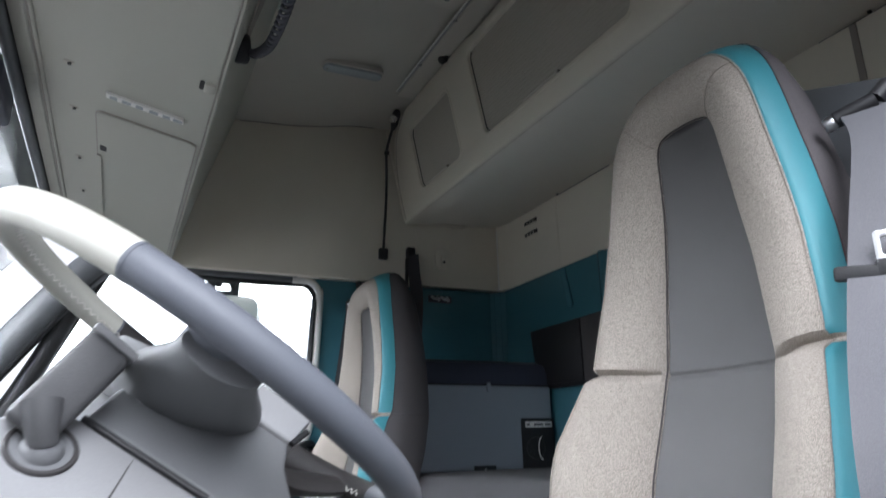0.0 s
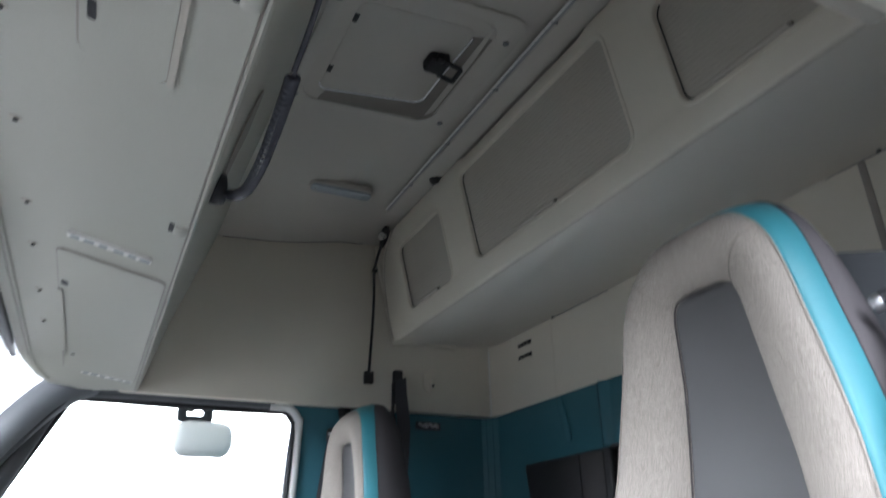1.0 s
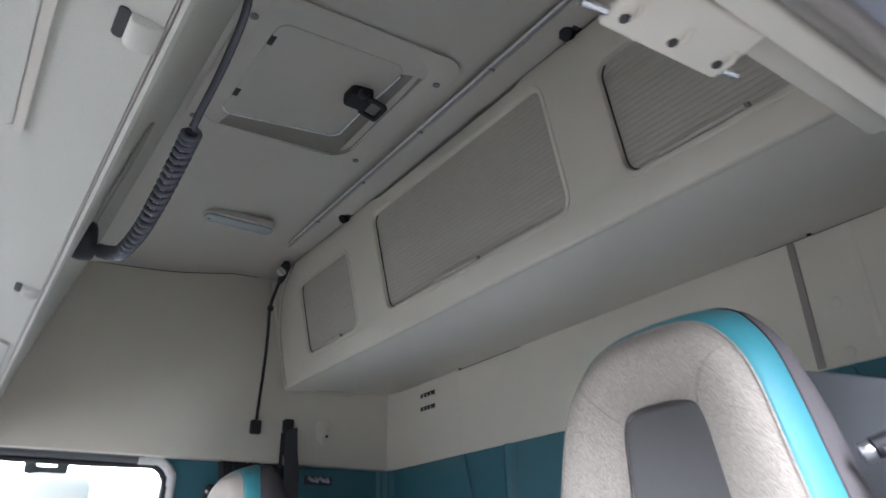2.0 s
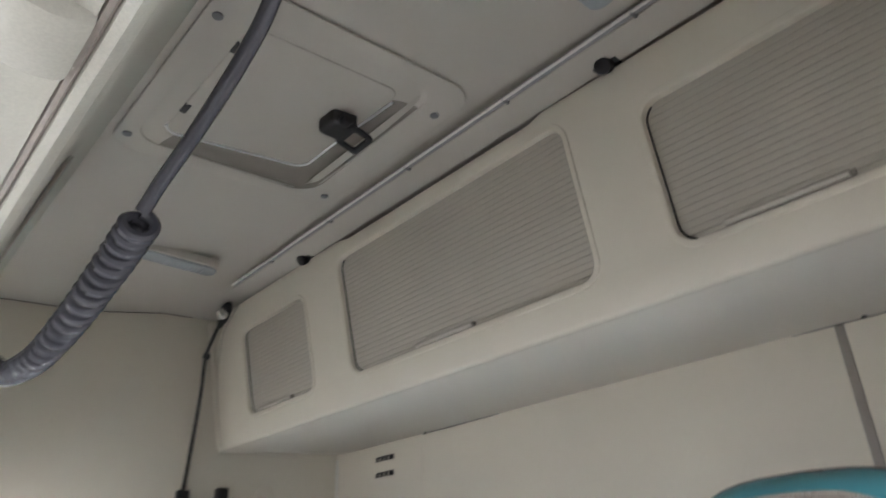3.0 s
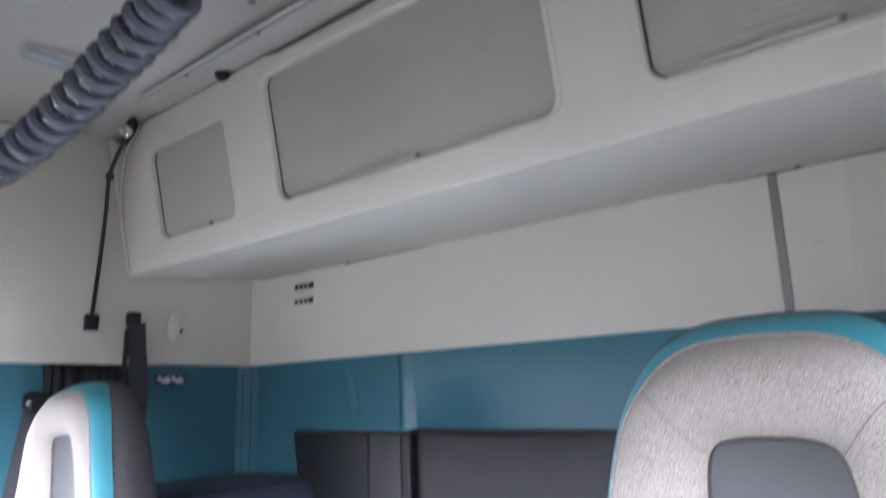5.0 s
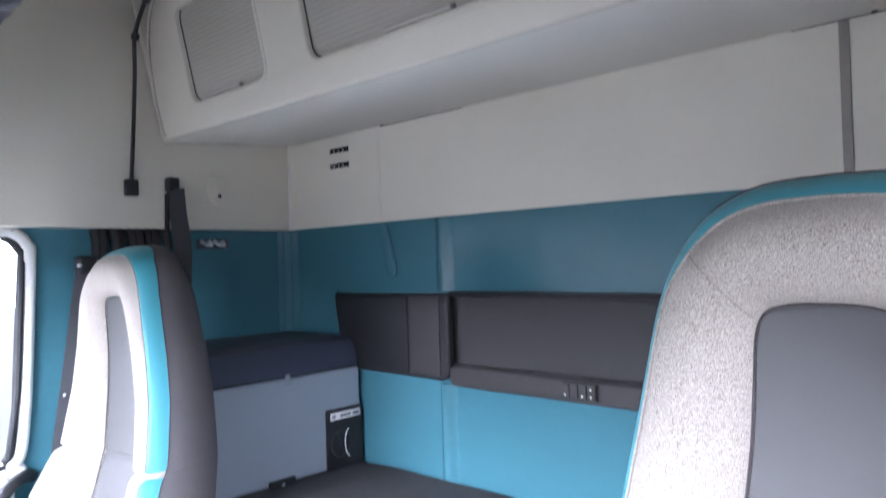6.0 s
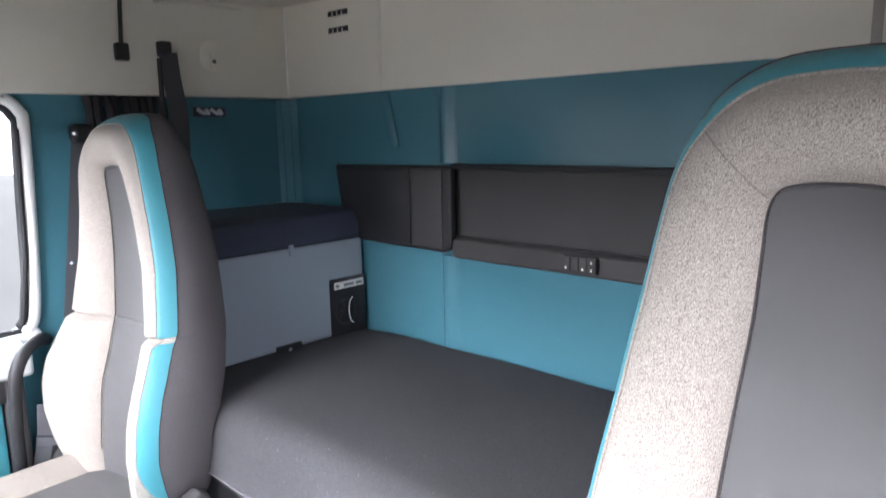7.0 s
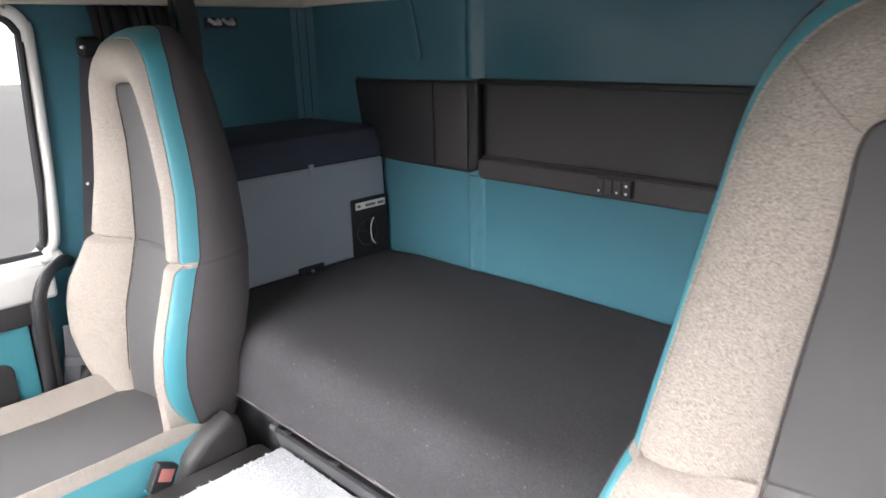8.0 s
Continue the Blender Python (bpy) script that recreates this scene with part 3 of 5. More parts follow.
part("seal_gap", tube([on_roof(u + 0.004 * (1 if u > 0.73 else 0), v + 0.004 * (1 if v > 0.12 else 0), lid_w(u, v, 0.0005)) for u, v in seal_run], 0.0026, 6), BLACK, hatch, "black rubber gap")
for y in (-0.16, 0.041):
    hz = on_roof(0.449, y, lid_w(0.449, y))[2]
    part("hinge", box(0.443, 0.455, y - 0.016, y + 0.016, hz - 0.0045, hz + 0.004, 0.002), BLACK, hatch, "black hinge cover")
for x, y in ((0.818, -0.217), (0.818, 0.162), (0.39, -0.22), (0.39, 0.16)):
    part("screw", disc(on_roof(x, y, 0.006), (0, 0, -1), 0.0085, 0.003, 14, 0.001), DASH, hatch, "grey screw cap")
latch = part("latch", box(0.663, 0.720, -0.112, -0.056, 1.983, 2.036, 0.010, 3), BLACK, hatch, "black latch with a pull loop")
part("pull_loop", ring_frame(round_rect(0.703, 0.753, -0.116, -0.052, 0.008), round_rect(0.716, 0.743, -0.105, -0.063, 0.005), lambda u, v, w: (u, v, 1.993 - 0.25 * (u - 0.703) - w), 0.008, 0.002), BLACK, latch)
part("lock_stud", disc((0.688, -0.127, 1.99), (0, 1, 0), 0.012, 0.02, 12, 0.003), BLACK, latch)

# ---- ceiling lights ----
for x, y in ((0.652, 0.563), (0.685, -0.628)):
    lamp = thing("ceiling_light", (x, y, ceiling_z(x, y)), "slim clear ribbed ceiling light, switched off", "ceiling light", "ceiling lights")
    z = min(ceiling_z(x + d, y + e) for d in (-0.1, 0.1) for e in (-0.03, 0.03)) + 0.002
    part("base", extrude_loop([(u, v, z + 0.012) for u, v in round_rect(x - 0.106, x + 0.106, y - 0.028, y + 0.028, 0.022)], (0, 0, -0.020), 0.002), LINING, lamp)
    part("lens", extrude_loop([(u, v, z - 0.008) for u, v in round_rect(x - 0.101, x + 0.101, y - 0.023, y + 0.023, 0.018)], (0, 0, -0.009), 0.004), LENS, lamp, "clear ribbed lens")
    for k in range(9):
        part("rib", box(x - 0.03 + 0.012 * k, x - 0.026 + 0.012 * k, y - 0.019, y + 0.019, z - 0.0185, z - 0.016, 0.0006), LENS, lamp)
    part("screw", disc((x - 0.088, y, z - 0.016), (0, 0, -1), 0.004, 0.003, 10), CHROME, lamp)

# ---- overhead console over the windscreen ----
def console_z(x, y):
    droop = 0.052 * smooth01((y - 0.90) / 0.18) * smooth01((0.13 - x) / 0.2)
    return 1.40 - 0.2227 * (x + 0.116) - droop


console = thing("overhead_console", (0.0, MID, 1.40), "cream overhead storage console above the windscreen", "overhead console")
ys = span(NEAR + 0.028, FAR + 0.022, 45)


def corner_pinch(y):
    """How far the console's front edge draws back towards its ends."""
    return 0.085 * max(0.0, (abs(y - 0.01) - 0.90) / 0.15) ** 2.2


def console_ring(y):
    b = console_z(0.1315, y)
    pinch = corner_pinch(y)
    prof = [(-0.204 + pinch, console_z(-0.204 + pinch, y) + 0.003), (-0.198 + pinch, console_z(-0.198 + pinch, y)), (-0.10 + 0.3 * pinch, console_z(-0.10 + 0.3 * pinch, y)), (-0.03, console_z(-0.03, y)), (0.03, console_z(0.03, y)), (0.118, console_z(0.118, y)), (0.1295, console_z(0.1295, y)), (0.1305, b + 0.004), (0.1325, b + 0.004), (0.1335, b - 0.0005), (0.1365, b - 0.0015), (0.1405, b + 0.002), (0.1425, b + 0.009), (0.1425, b + 0.016), (0.150, b + 0.034), (0.203, 1.575), (0.335, 1.965), (-0.204 + pinch, 1.965)]
    return [(x, y, z) for x, z in prof]


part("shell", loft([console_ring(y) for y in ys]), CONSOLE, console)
part("edge_gap", tube([(0.1315, y, console_z(0.1315, y) + 0.0015) for y in ys], 0.0016, 6), SEAL, console, "grey-brown gap along the edge")
for dx, r in ((-0.177, 0.0045), (-0.166, 0.004)):
    part("edge_bead", tube([(dx + corner_pinch(y), y, console_z(dx + corner_pinch(y), y) - 0.001) for y in ys[1:-1]], r, 8), CONSOLE, console)
part("bead_gap", tube([(-0.1715 + corner_pinch(y), y, console_z(-0.1715 + corner_pinch(y), y)) for y in ys[1:-1]], 0.003, 6), SEAL, console, "grey-brown gap between the beads")


def on_console(x, y, w=0.0):
    return (x, y, console_z(x, y) - w)


def console_plate(outline, w0, w1, bevel=0.002):
    """A thin plate that follows the console's underside between the heights w0 and w1 below it."""
    bm = extrude_loop([(u, v, w0) for u, v in outline], (0, 0, w1 - w0), 0)
    for _ in range(3):
        bmesh.ops.subdivide_edges(bm, edges=[e for e in bm.edges if abs((e.verts[0].co - e.verts[1].co).y) > 0.12], cuts=1)
    bmesh.ops.triangulate(bm, faces=[f for f in bm.faces if len(f.verts) > 4])
    for v in bm.verts:
        v.co = Vector(on_console(*v.co))
    return bm


def console_lid(name, x0, x1, y0, y1, r=0.018):
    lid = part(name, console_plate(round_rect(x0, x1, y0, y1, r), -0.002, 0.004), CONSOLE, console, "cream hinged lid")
    part("gap", ring_frame(round_rect(x0 - 0.003, x1 + 0.003, y0 - 0.003, y1 + 0.003, r + 0.001), round_rect(x0 + 0.001, x1 - 0.001, y0 + 0.001, y1 - 0.001, r), lambda u, v, w: on_console(u, v, w), 0.0014, 0), SEAL, lid)
    return lid


far_lid = console_lid("lid", -0.074, 0.121, 0.03, 0.955)
part("latch_slot", console_plate(round_rect(-0.070, -0.056, 0.20, 0.228, 0.004), 0.0035, 0.0048), BLACK, far_lid, "dark latch slot")
part("latch_slot", console_plate(round_rect(-0.055, -0.045, 0.80, 0.815, 0.003), 0.0035, 0.0048), BLACK, far_lid, "dark latch slot")
part("hinge_lip", console_plate(round_rect(-0.078, -0.068, 0.26, 0.78, 0.004), 0.003, 0.008), CONSOLE, far_lid)
near_lid = console_lid("lid", -0.037, 0.057, -0.806, -0.604)
grip = [(0.058, -0.606), (0.058, -0.790), (0.050, -0.807), (-0.030, -0.807), (-0.030, -0.815), (0.052, -0.815), (0.066, -0.803), (0.066, -0.608)]
part("grip_edge", console_plate(grip, -0.001, 0.0045), SLAT, near_lid, "greige grip edge")
part("latch_slot", console_plate(round_rect(-0.029, -0.020, -0.700, -0.668, 0.003), 0.0035, 0.0048), BLACK, near_lid, "dark latch slot")
for y in (-0.228, -0.800):
    paddle = []
    for x, w0, w1, half in ((0.1085, -0.004, 0.0040, 0.0130), (0.1095, -0.004, 0.0065, 0.0148), (0.1130, -0.004, 0.0080, 0.0156), (0.1200, -0.004, 0.0074, 0.0156), (0.1260, -0.004, 0.0050, 0.0160), (0.1300, -0.004, 0.0020, 0.0160)):
        paddle.append([on_console(x, y + half * q, w) for q, w in ((-1.0, w0), (-1.0, w1 - 0.004), (-0.92, w1 - 0.001), (-0.75, w1), (0.75, w1), (0.92, w1 - 0.001), (1.0, w1 - 0.004), (1.0, w0))])
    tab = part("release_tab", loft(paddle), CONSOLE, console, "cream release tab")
    part("tab_gap", console_plate(round_rect(0.1005, 0.1088, y - 0.016, y + 0.016, 0.004), -0.001, 0.0012), BLACK, tab)
for y in (-0.39, -0.13, 0.056, 0.324, 0.56, -0.62):
    part("screw_recess", console_plate(round_rect(-0.126, -0.108, y - 0.006, y + 0.006, 0.005), -0.001, 0.0012), SLAT, console, "recessed screw")
    part("screw", disc(on_console(-0.116, y, 0.0015), (0, 0, -1), 0.0035, 0.003, 10), DARK, console)
for y, sx in ((-0.06, 0.0), (0.945, 0.028)):
    strip = part("hinge_strip", console_plate(round_rect(-0.055 + sx, 0.088 + sx, y - 0.009, y + 0.009, 0.004), -0.001, 0.006), WHITE, console, "pale plastic strip with clear inserts")
    for k, x in enumerate((-0.042 + sx, -0.02 + sx, 0.005 + sx, 0.03 + sx, 0.055 + sx, 0.075 + sx)):
        part("insert", console_plate(round_rect(x - 0.007, x + 0.007 + 0.003 * (k % 2), y - 0.005, y + 0.005, 0.002), 0.0055, 0.0075), LENS, strip)
# shallow tray opening in the console's rear face, its shade drawn as a dark sheet
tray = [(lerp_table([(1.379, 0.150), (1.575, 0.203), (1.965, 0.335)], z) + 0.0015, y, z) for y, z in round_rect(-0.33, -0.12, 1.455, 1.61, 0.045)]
part("tray_shade", extrude_loop(tray, (0.003, 0, 0)), SLOPE, console, "brown-grey sheet for the shade in the tray opening")

settle(console, 0.016, -0.025, 0.0)

# ---- windscreen, pillars, dashboard ----
structure("pillar_far", tube(smooth_path([(0.02, 1.085, 1.385), (-0.10, 1.08, 1.30), (-0.33, 1.07, 0.98), (-0.62, 1.05, 0.55)], 6), 0.056, 12), PILLAR, "slate grey plastic windscreen pillar", "pillar")
structure("pillar_near", tube(smooth_path([(0.02, -1.075, 1.385), (-0.10, -1.07, 1.30), (-0.33, -1.06, 0.98), (-0.62, -1.04, 0.55)], 6), 0.056, 12), PILLAR, "slate grey plastic windscreen pillar", "pillar")
for side, y in (("far", 1.03), ("near", -1.02)):
    for k, dx in enumerate((-0.05, 0.055)):
        structure("gasket_%s_%d" % (side, k + 1), tube(smooth_path([(0.02 + dx, y + 0.03, 1.385), (-0.10 + dx, y + 0.025, 1.30), (-0.33 + dx, y + 0.015, 0.98), (-0.62 + dx, y, 0.55)], 6), 0.008, 8), RUBBER, "black rubber gasket along the windscreen pillar", "gasket")
structure("gasket_window", tube(smooth_path([(-0.060, FAR_LOW - 0.006, 1.345), (-0.085, FAR_LOW - 0.006, 1.28), (-0.19, FAR_LOW - 0.006, 1.03), (-0.315, FAR_LOW - 0.006, 0.76)], 5), 0.030, 10), RUBBER, "black rubber gasket between pillar and side window", "gasket")
structure("windscreen_header", box(-0.27, -0.197, NEAR, FAR, 1.43, 2.02, 0.01), RUBBER, "black windscreen header", "trim")
structure("front_wall", box(-0.97, -0.92, -1.2, 1.16, -0.3, 0.62), DARK, "dark front wall under the windscreen", "wall")
ws = thing("windscreen", (-0.5, MID, 0.6), "clear raked windscreen", "windscreen", kind="structure")
pane = part("pane", extrude_loop([(-0.215, NEAR, 1.425), (-0.215, FAR, 1.425), (-0.90, FAR, 0.60), (-0.90, NEAR, 0.60)], (-0.004, 0, 0.003)), GLASS, ws)
pane.visible_shadow = False
part("top_gasket", tube([(-0.203, NEAR + 0.05, 1.425), (-0.203, FAR - 0.05, 1.425)], 0.012, 10), PILLAR, ws, "slate grey rubber gasket")
band = part("shade_band", extrude_loop([(-0.218, NEAR, 1.419), (-0.218, FAR, 1.419), (-0.338, FAR, 1.279), (-0.338, NEAR, 1.279)], (0.002, 0, -0.0015)), TINT, ws, "smoke-tinted shade band")
band.visible_shadow = False
blind = thing("sun_blind", (-0.27, -0.5, 1.36), "dark roller sun blind at the windscreen's top", "sun blind")
part("cassette", tube([(-0.232, -0.92, 1.392), (-0.232, -0.12, 1.392)], 0.018, 12), DARK, blind)
part("end_cap", box(-0.262, -0.206, -0.12, 0.04, 1.335, 1.408, 0.012, 3), FRIDGE_LID, blind, "navy end cap")
part("pull_bar", box(-0.265, -0.24, -0.90, -0.14, 1.345, 1.362, 0.004), DARK, blind)
part("cloth", extrude_loop([(-0.245, -0.90, 1.385), (-0.245, -0.14, 1.385), (-0.252, -0.14, 1.355), (-0.252, -0.90, 1.355)], (0.002, 0, 0)), DARK, blind)

dash = thing("dashboard", (-0.4, MID, 0.0), "grey moulded truck dashboard", "dashboard")
dprof = [(-0.92, 0.0), (-0.92, 0.62), (-0.60, 0.70), (-0.34, 0.705), (-0.24, 0.66), (-0.17, 0.55), (-0.20, 0.30), (-0.30, 0.0)]
part("body", prism_y(dprof, NEAR + 0.03, FAR + 0.02, 0.02, 3), DARK, dash)
part("top_pad", prism_y([(-0.88, 0.625), (-0.60, 0.702), (-0.36, 0.709), (-0.36, 0.72), (-0.62, 0.716), (-0.88, 0.64)], -0.2, FAR - 0.02, 0.004), DARK, dash, "charcoal top pad")
# driver's side pod with a ball socket
nrm_pod = Vector((0.25, -0.70, 0.67)).normalized()
part("side_pod", extrude_loop([(-0.050, -0.799, 0.741), (-0.066, -0.812, 0.733), (-0.078, -0.838, 0.710), (-0.080, -0.875, 0.672), (-0.060, -0.92, 0.618), (0.065, -0.875, 0.618), (0.082, -0.819, 0.672), (-0.010, -0.793, 0.734), (-0.029, -0.789, 0.744)], -nrm_pod * 0.06, 0.006, 3), DASH_PALE, dash, "pale grey instrument pod")
part("column_pod", extrude_loop([(-0.005, -0.789, 0.735), (0.014, -0.761, 0.758), (0.055, -0.717, 0.788), (0.120, -0.740, 0.740), (0.162, -0.751, 0.712), (0.154, -0.776, 0.691), (0.158, -0.82, 0.642), (0.105, -0.842, 0.642), (0.087, -0.815, 0.673)], -nrm_pod * 0.06, 0.005, 3), DASH, dash, "mid grey column pod")
part("stalk_panel", extrude_loop([(0.123, -0.738, 0.742), (0.141, -0.716, 0.770), (0.188, -0.731, 0.735), (0.164, -0.749, 0.713)], -nrm_pod * 0.03, 0.003), DASH_PALE, dash, "pale grey stalk panel")
part("joint_strip", tube([(0.163, -0.752, 0.711), (0.181, -0.739, 0.722)], 0.003, 8), BLACK, dash, "dark joint")
part("joint_strip", tube([(-0.008, -0.791, 0.733), (0.085, -0.817, 0.671)], 0.003, 8), BLACK, dash, "dark joint")
part("joint_strip", tube([(0.030, -0.8085, 0.7015), (0.012, -0.846, 0.669)], 0.0008, 6), DARK, dash, "dark joint")
part("lower_dash", box(-0.16, 0.10, -0.80, -0.46, 0.30, 0.655, 0.03, 3), DARK, dash)
at_sock = Matrix.Translation((-0.031, -0.822, 0.711)) @ nrm_pod.to_track_quat("Z", "Y").to_matrix().to_4x4()
sock = part("ball_socket", moved(tube([(0.023 * math.cos(radians(a)), 0.023 * math.sin(radians(a)), 0.0) for a in range(0, 360, 10)], 0.0022, 8, closed=True), at_sock), DARK, dash, "dark socket ring")
part("socket_dish", moved(loft([[(r * math.cos(radians(a)), r * math.sin(radians(a)), h) for a in range(0, 360, 12)] for r, h in ((0.022, 0.001), (0.019, 0.0005), (0.015, 0.001))], False, True), at_sock), DASH, dash)
bm = bmesh.new()
bmesh.ops.create_uvsphere(bm, u_segments=20, v_segments=12, radius=0.0155, matrix=at_sock @ Matrix.Translation((0.0, -0.002, -0.003)))
part("ball", bm, DASH, sock)
settle(dash, 0.023, -0.027, 0.011)

# ---- steering wheel and column ----
WC, WR, WT = Vector((0.121, -0.688, 0.796)), 0.236, radians(35.2)
wu, wv = Vector((0.027, 1, 0)).normalized(), Vector((math.cos(WT), 0, -math.sin(WT)))
wn_ = wu.cross(wv).normalized()
wn_ = wn_ if wn_.z > 0 else -wn_


def wheel_at(a, r=WR, h=0.0):
    """A point on the wheel; a in degrees from the far side towards the driver."""
    t = radians(a)
    return WC + r * (math.cos(t) * wu + math.sin(t) * wv) + h * wn_


wheel = thing("steering_wheel", WC - wn_ * 0.1, "two-tone slate grey and pale leather steering wheel", "steering wheel")


def rim_arc(a0, a1, mat, name, label, r=0.0165):
    n = max(6, int((a1 - a0) / 4))
    ring = [wheel_at(a0 + (a1 - a0) * i / n) for i in range(n + 1)]
    return part(name, tube(ring, r, 16, up=wn_), mat, wheel, label)


rim_arc(82, 203, WHEEL_GREY, "rim_grip", "slate grey leather grip")
# far lower arc coloured dark for the shade on the rim's inner side
rim_arc(-32, 82, DARK, "rim_lower", "lower grip coloured dark for shade")
rim_arc(-157, -32, WHEEL_PALE, "rim_top", "pale grip section", 0.0168)
for a in (-32, 203):
    part("rim_ring", tube([wheel_at(a - 0.4), wheel_at(a + 0.4)], 0.0170, 16, up=wn_), WHEEL_GREY, wheel)
for a0, a1, count in ((-100, -6, 60), (56, 76, 14)):
    for k in range(count):
        a = a0 + (a1 - a0) * k / (count - 1)
        part("stitch", tube([wheel_at(a, WR - 0.0158, -0.007 + 0.005 * (k % 2)), wheel_at(a + 1.4, WR - 0.0158, -0.002 - 0.005 * (k % 2))], 0.0010 if count > 20 else 0.0006, 5), STITCH_PALE, wheel)
part("hub", loft([[WC + wu * 0.014 + wn_ * h + r * (math.cos(2 * math.pi * k / 28) * wu + math.sin(2 * math.pi * k / 28) * wv) for k in range(28)] for h, r in ((-0.075, 0.09), (-0.065, 0.100), (-0.04, 0.100), (-0.022, 0.09), (-0.012, 0.05))]), DASH, wheel)
for a, drop, wide in ((-4, 0.035, 0.048), (184, 0.035, 0.040), (64, 0.045, 0.046)):
    t = wheel_at(a, WR - 0.008, -0.004)
    s = wheel_at(a, 0.07, -drop)
    part("spoke", tube(smooth_path([s, (s + t) / 2 - wn_ * (0.012 + 0.35 * (drop - 0.035)), t], 5), [wide - 0.0022 * k for k in range(11)], 12, flat=0.4, up=wn_), WHEEL_GREY if a < 60 or a > 90 else DARK, wheel)
rings = []
for k in range(8):
    u = k / 7
    flare = u * u * (3 - 2 * u)
    long_way = Vector((0.86 + 0.08 * u, 0, -0.5 + 0.15 * u))
    thin_way = Vector((-long_way.z, 0, long_way.x))
    mid = Vector((0.106 - 0.012 * u, -0.899 + 0.14 * u, 0.783 - 0.020 * u))
    rings.append([mid + long_way * (0.034 + 0.034 * flare) * math.cos(2 * math.pi * i / 24) + thin_way * (0.015 + 0.017 * flare) * math.sin(2 * math.pi * i / 24) for i in range(24)])
part("spoke_base", loft(rings), DASH, wheel, "mid grey moulded spoke base")
column = thing("steering_column", (0.0, -0.683, 0.45), "grey moulded steering column shroud", "steering column")
axis = -wn_
rings = []
for d, r0, r1 in ((0.062, 0.085, 0.085), (0.066, 0.103, 0.100), (0.09, 0.108, 0.104), (0.13, 0.112, 0.106), (0.18, 0.120, 0.11), (0.25, 0.13, 0.115), (0.34, 0.13, 0.11)):
    rings.append([WC + wu * 0.05 + axis * d + r0 * math.cos(2 * math.pi * k / 26) * wu + r1 * math.sin(2 * math.pi * k / 26) * wv for k in range(26)])
part("shroud", loft(rings), DASH, column)
part("stalk", tube([WC + axis * 0.13 + wu * 0.07, WC + axis * 0.12 + wu * 0.14, WC + axis * 0.11 + wu * 0.20], [0.010, 0.009, 0.013], 12), DASH_PALE, column, "pale grey control stalk")
holder = thing("device_holder", (-0.026, -0.828, 0.71), "grey hinged device bracket on a ball joint", "bracket")
part("neck", tube([(-0.030, -0.828, 0.714), (-0.032, -0.832, 0.728), (-0.034, -0.828, 0.742)], [0.0105, 0.0120, 0.0150], 16), HOLDER, holder)
part("arm", moved(box(-0.052, 0.03, -0.030, 0.030, -0.019, 0.019, 0.007, 3), Matrix.Translation((-0.014, -0.80, 0.763)) @ pose(0, 0, 0, 0, -51, 8)), HOLDER, holder)
part("cap", moved(box(0.029, 0.036, -0.031, 0.031, -0.020, 0.020, 0.003), Matrix.Translation((-0.014, -0.80, 0.763)) @ pose(0, 0, 0, 0, -51, 8)), DASH_PALE, holder)

settle(holder, 0.023, -0.027, 0.011)

# ---- passenger's window and door ----
win = thing("window_1", (0.2, FAR_LOW, 0.75), "side window with off-white surround and black rubber gasket", "window", kind="structure")
hole3 = [Vector((x, FAR_LOW, z)) for x, z in FAR_HOLE]
mid3 = sum(hole3, Vector()) / len(hole3)
curve = smooth_path([p for p in hole3], 5, closed=True)
ring_pts = [p + Vector((0, -0.008, 0)) + (p - mid3).normalized() * 0.004 for p in curve]
first = next(i for i in range(len(ring_pts)) if ring_pts[i].x > 0.30 and ring_pts[i].z < 0.9)
turned_pts = ring_pts[first:] + ring_pts[:first]
cut = next(i for i, p in enumerate(turned_pts) if p.z > 1.30 and p.x < 0.60)
part("surround", tube(turned_pts[:cut + 1], 0.0145, 10, flat=0.8, up=(0, 1, 0)), WHITE, win, "off-white surround")
part("upper_surround", tube(turned_pts[cut:] + turned_pts[:1], 0.0125, 10, flat=0.8, up=(0, 1, 0)), PILLAR, win, "slate grey surround")
part("head_trim", box(-0.10, 0.61, FAR_LOW - 0.022, FAR_LOW - 0.001, 1.342, 1.375, 0.004), PILLAR, win, "slate grey head trim")
part("gasket", tube([p + Vector((0, 0.006, 0)) - (p - mid3).normalized() * 0.016 for p in curve], 0.0095, 8, closed=True), RUBBER, win, "black rubber gasket")
pn = part("pane", extrude_loop([p + Vector((0, 0.02, 0)) for p in hole3], (0, 0.004, 0)), GLASS, win)
pn.visible_shadow = False
part("post", tube([(0.640, FAR_LOW - 0.012, 0.765), (0.664, FAR_LOW - 0.012, 0.93), (0.679, FAR_LOW - 0.012, 1.26)], 0.008, 8), RUBBER, win)
door = thing("passenger_door_trim", (0.2, FAR_LOW, 0.05), "grey and teal inner door trim below the window", "door trim")
part("ledge", prism_y([(-0.30, 0.722), (0.62, 0.735), (0.645, 0.715), (0.645, 0.64), (-0.30, 0.64)], FAR_LOW - 0.055, FAR_LOW - 0.002, 0.012, 3), WHITE, door, "pale grey window ledge")
part("upper_pad", box(-0.34, 0.60, FAR_LOW - 0.045, FAR_LOW - 0.002, 0.58, 0.645, 0.01), DARK, door, "charcoal upper pad")
part("insert", box(-0.34, 0.570, FAR_LOW - 0.035, FAR_LOW - 0.002, 0.22, 0.585, 0.012), TEAL_LEATHER, door, "turquoise insert")
part("pocket", extrude_loop([(x, FAR_LOW - 0.036, z) for x, z in round_rect(-0.2, 0.515, 0.18, 0.50, 0.03)], (0, -0.006, 0), 0.003), DARK, door, "charcoal pocket")
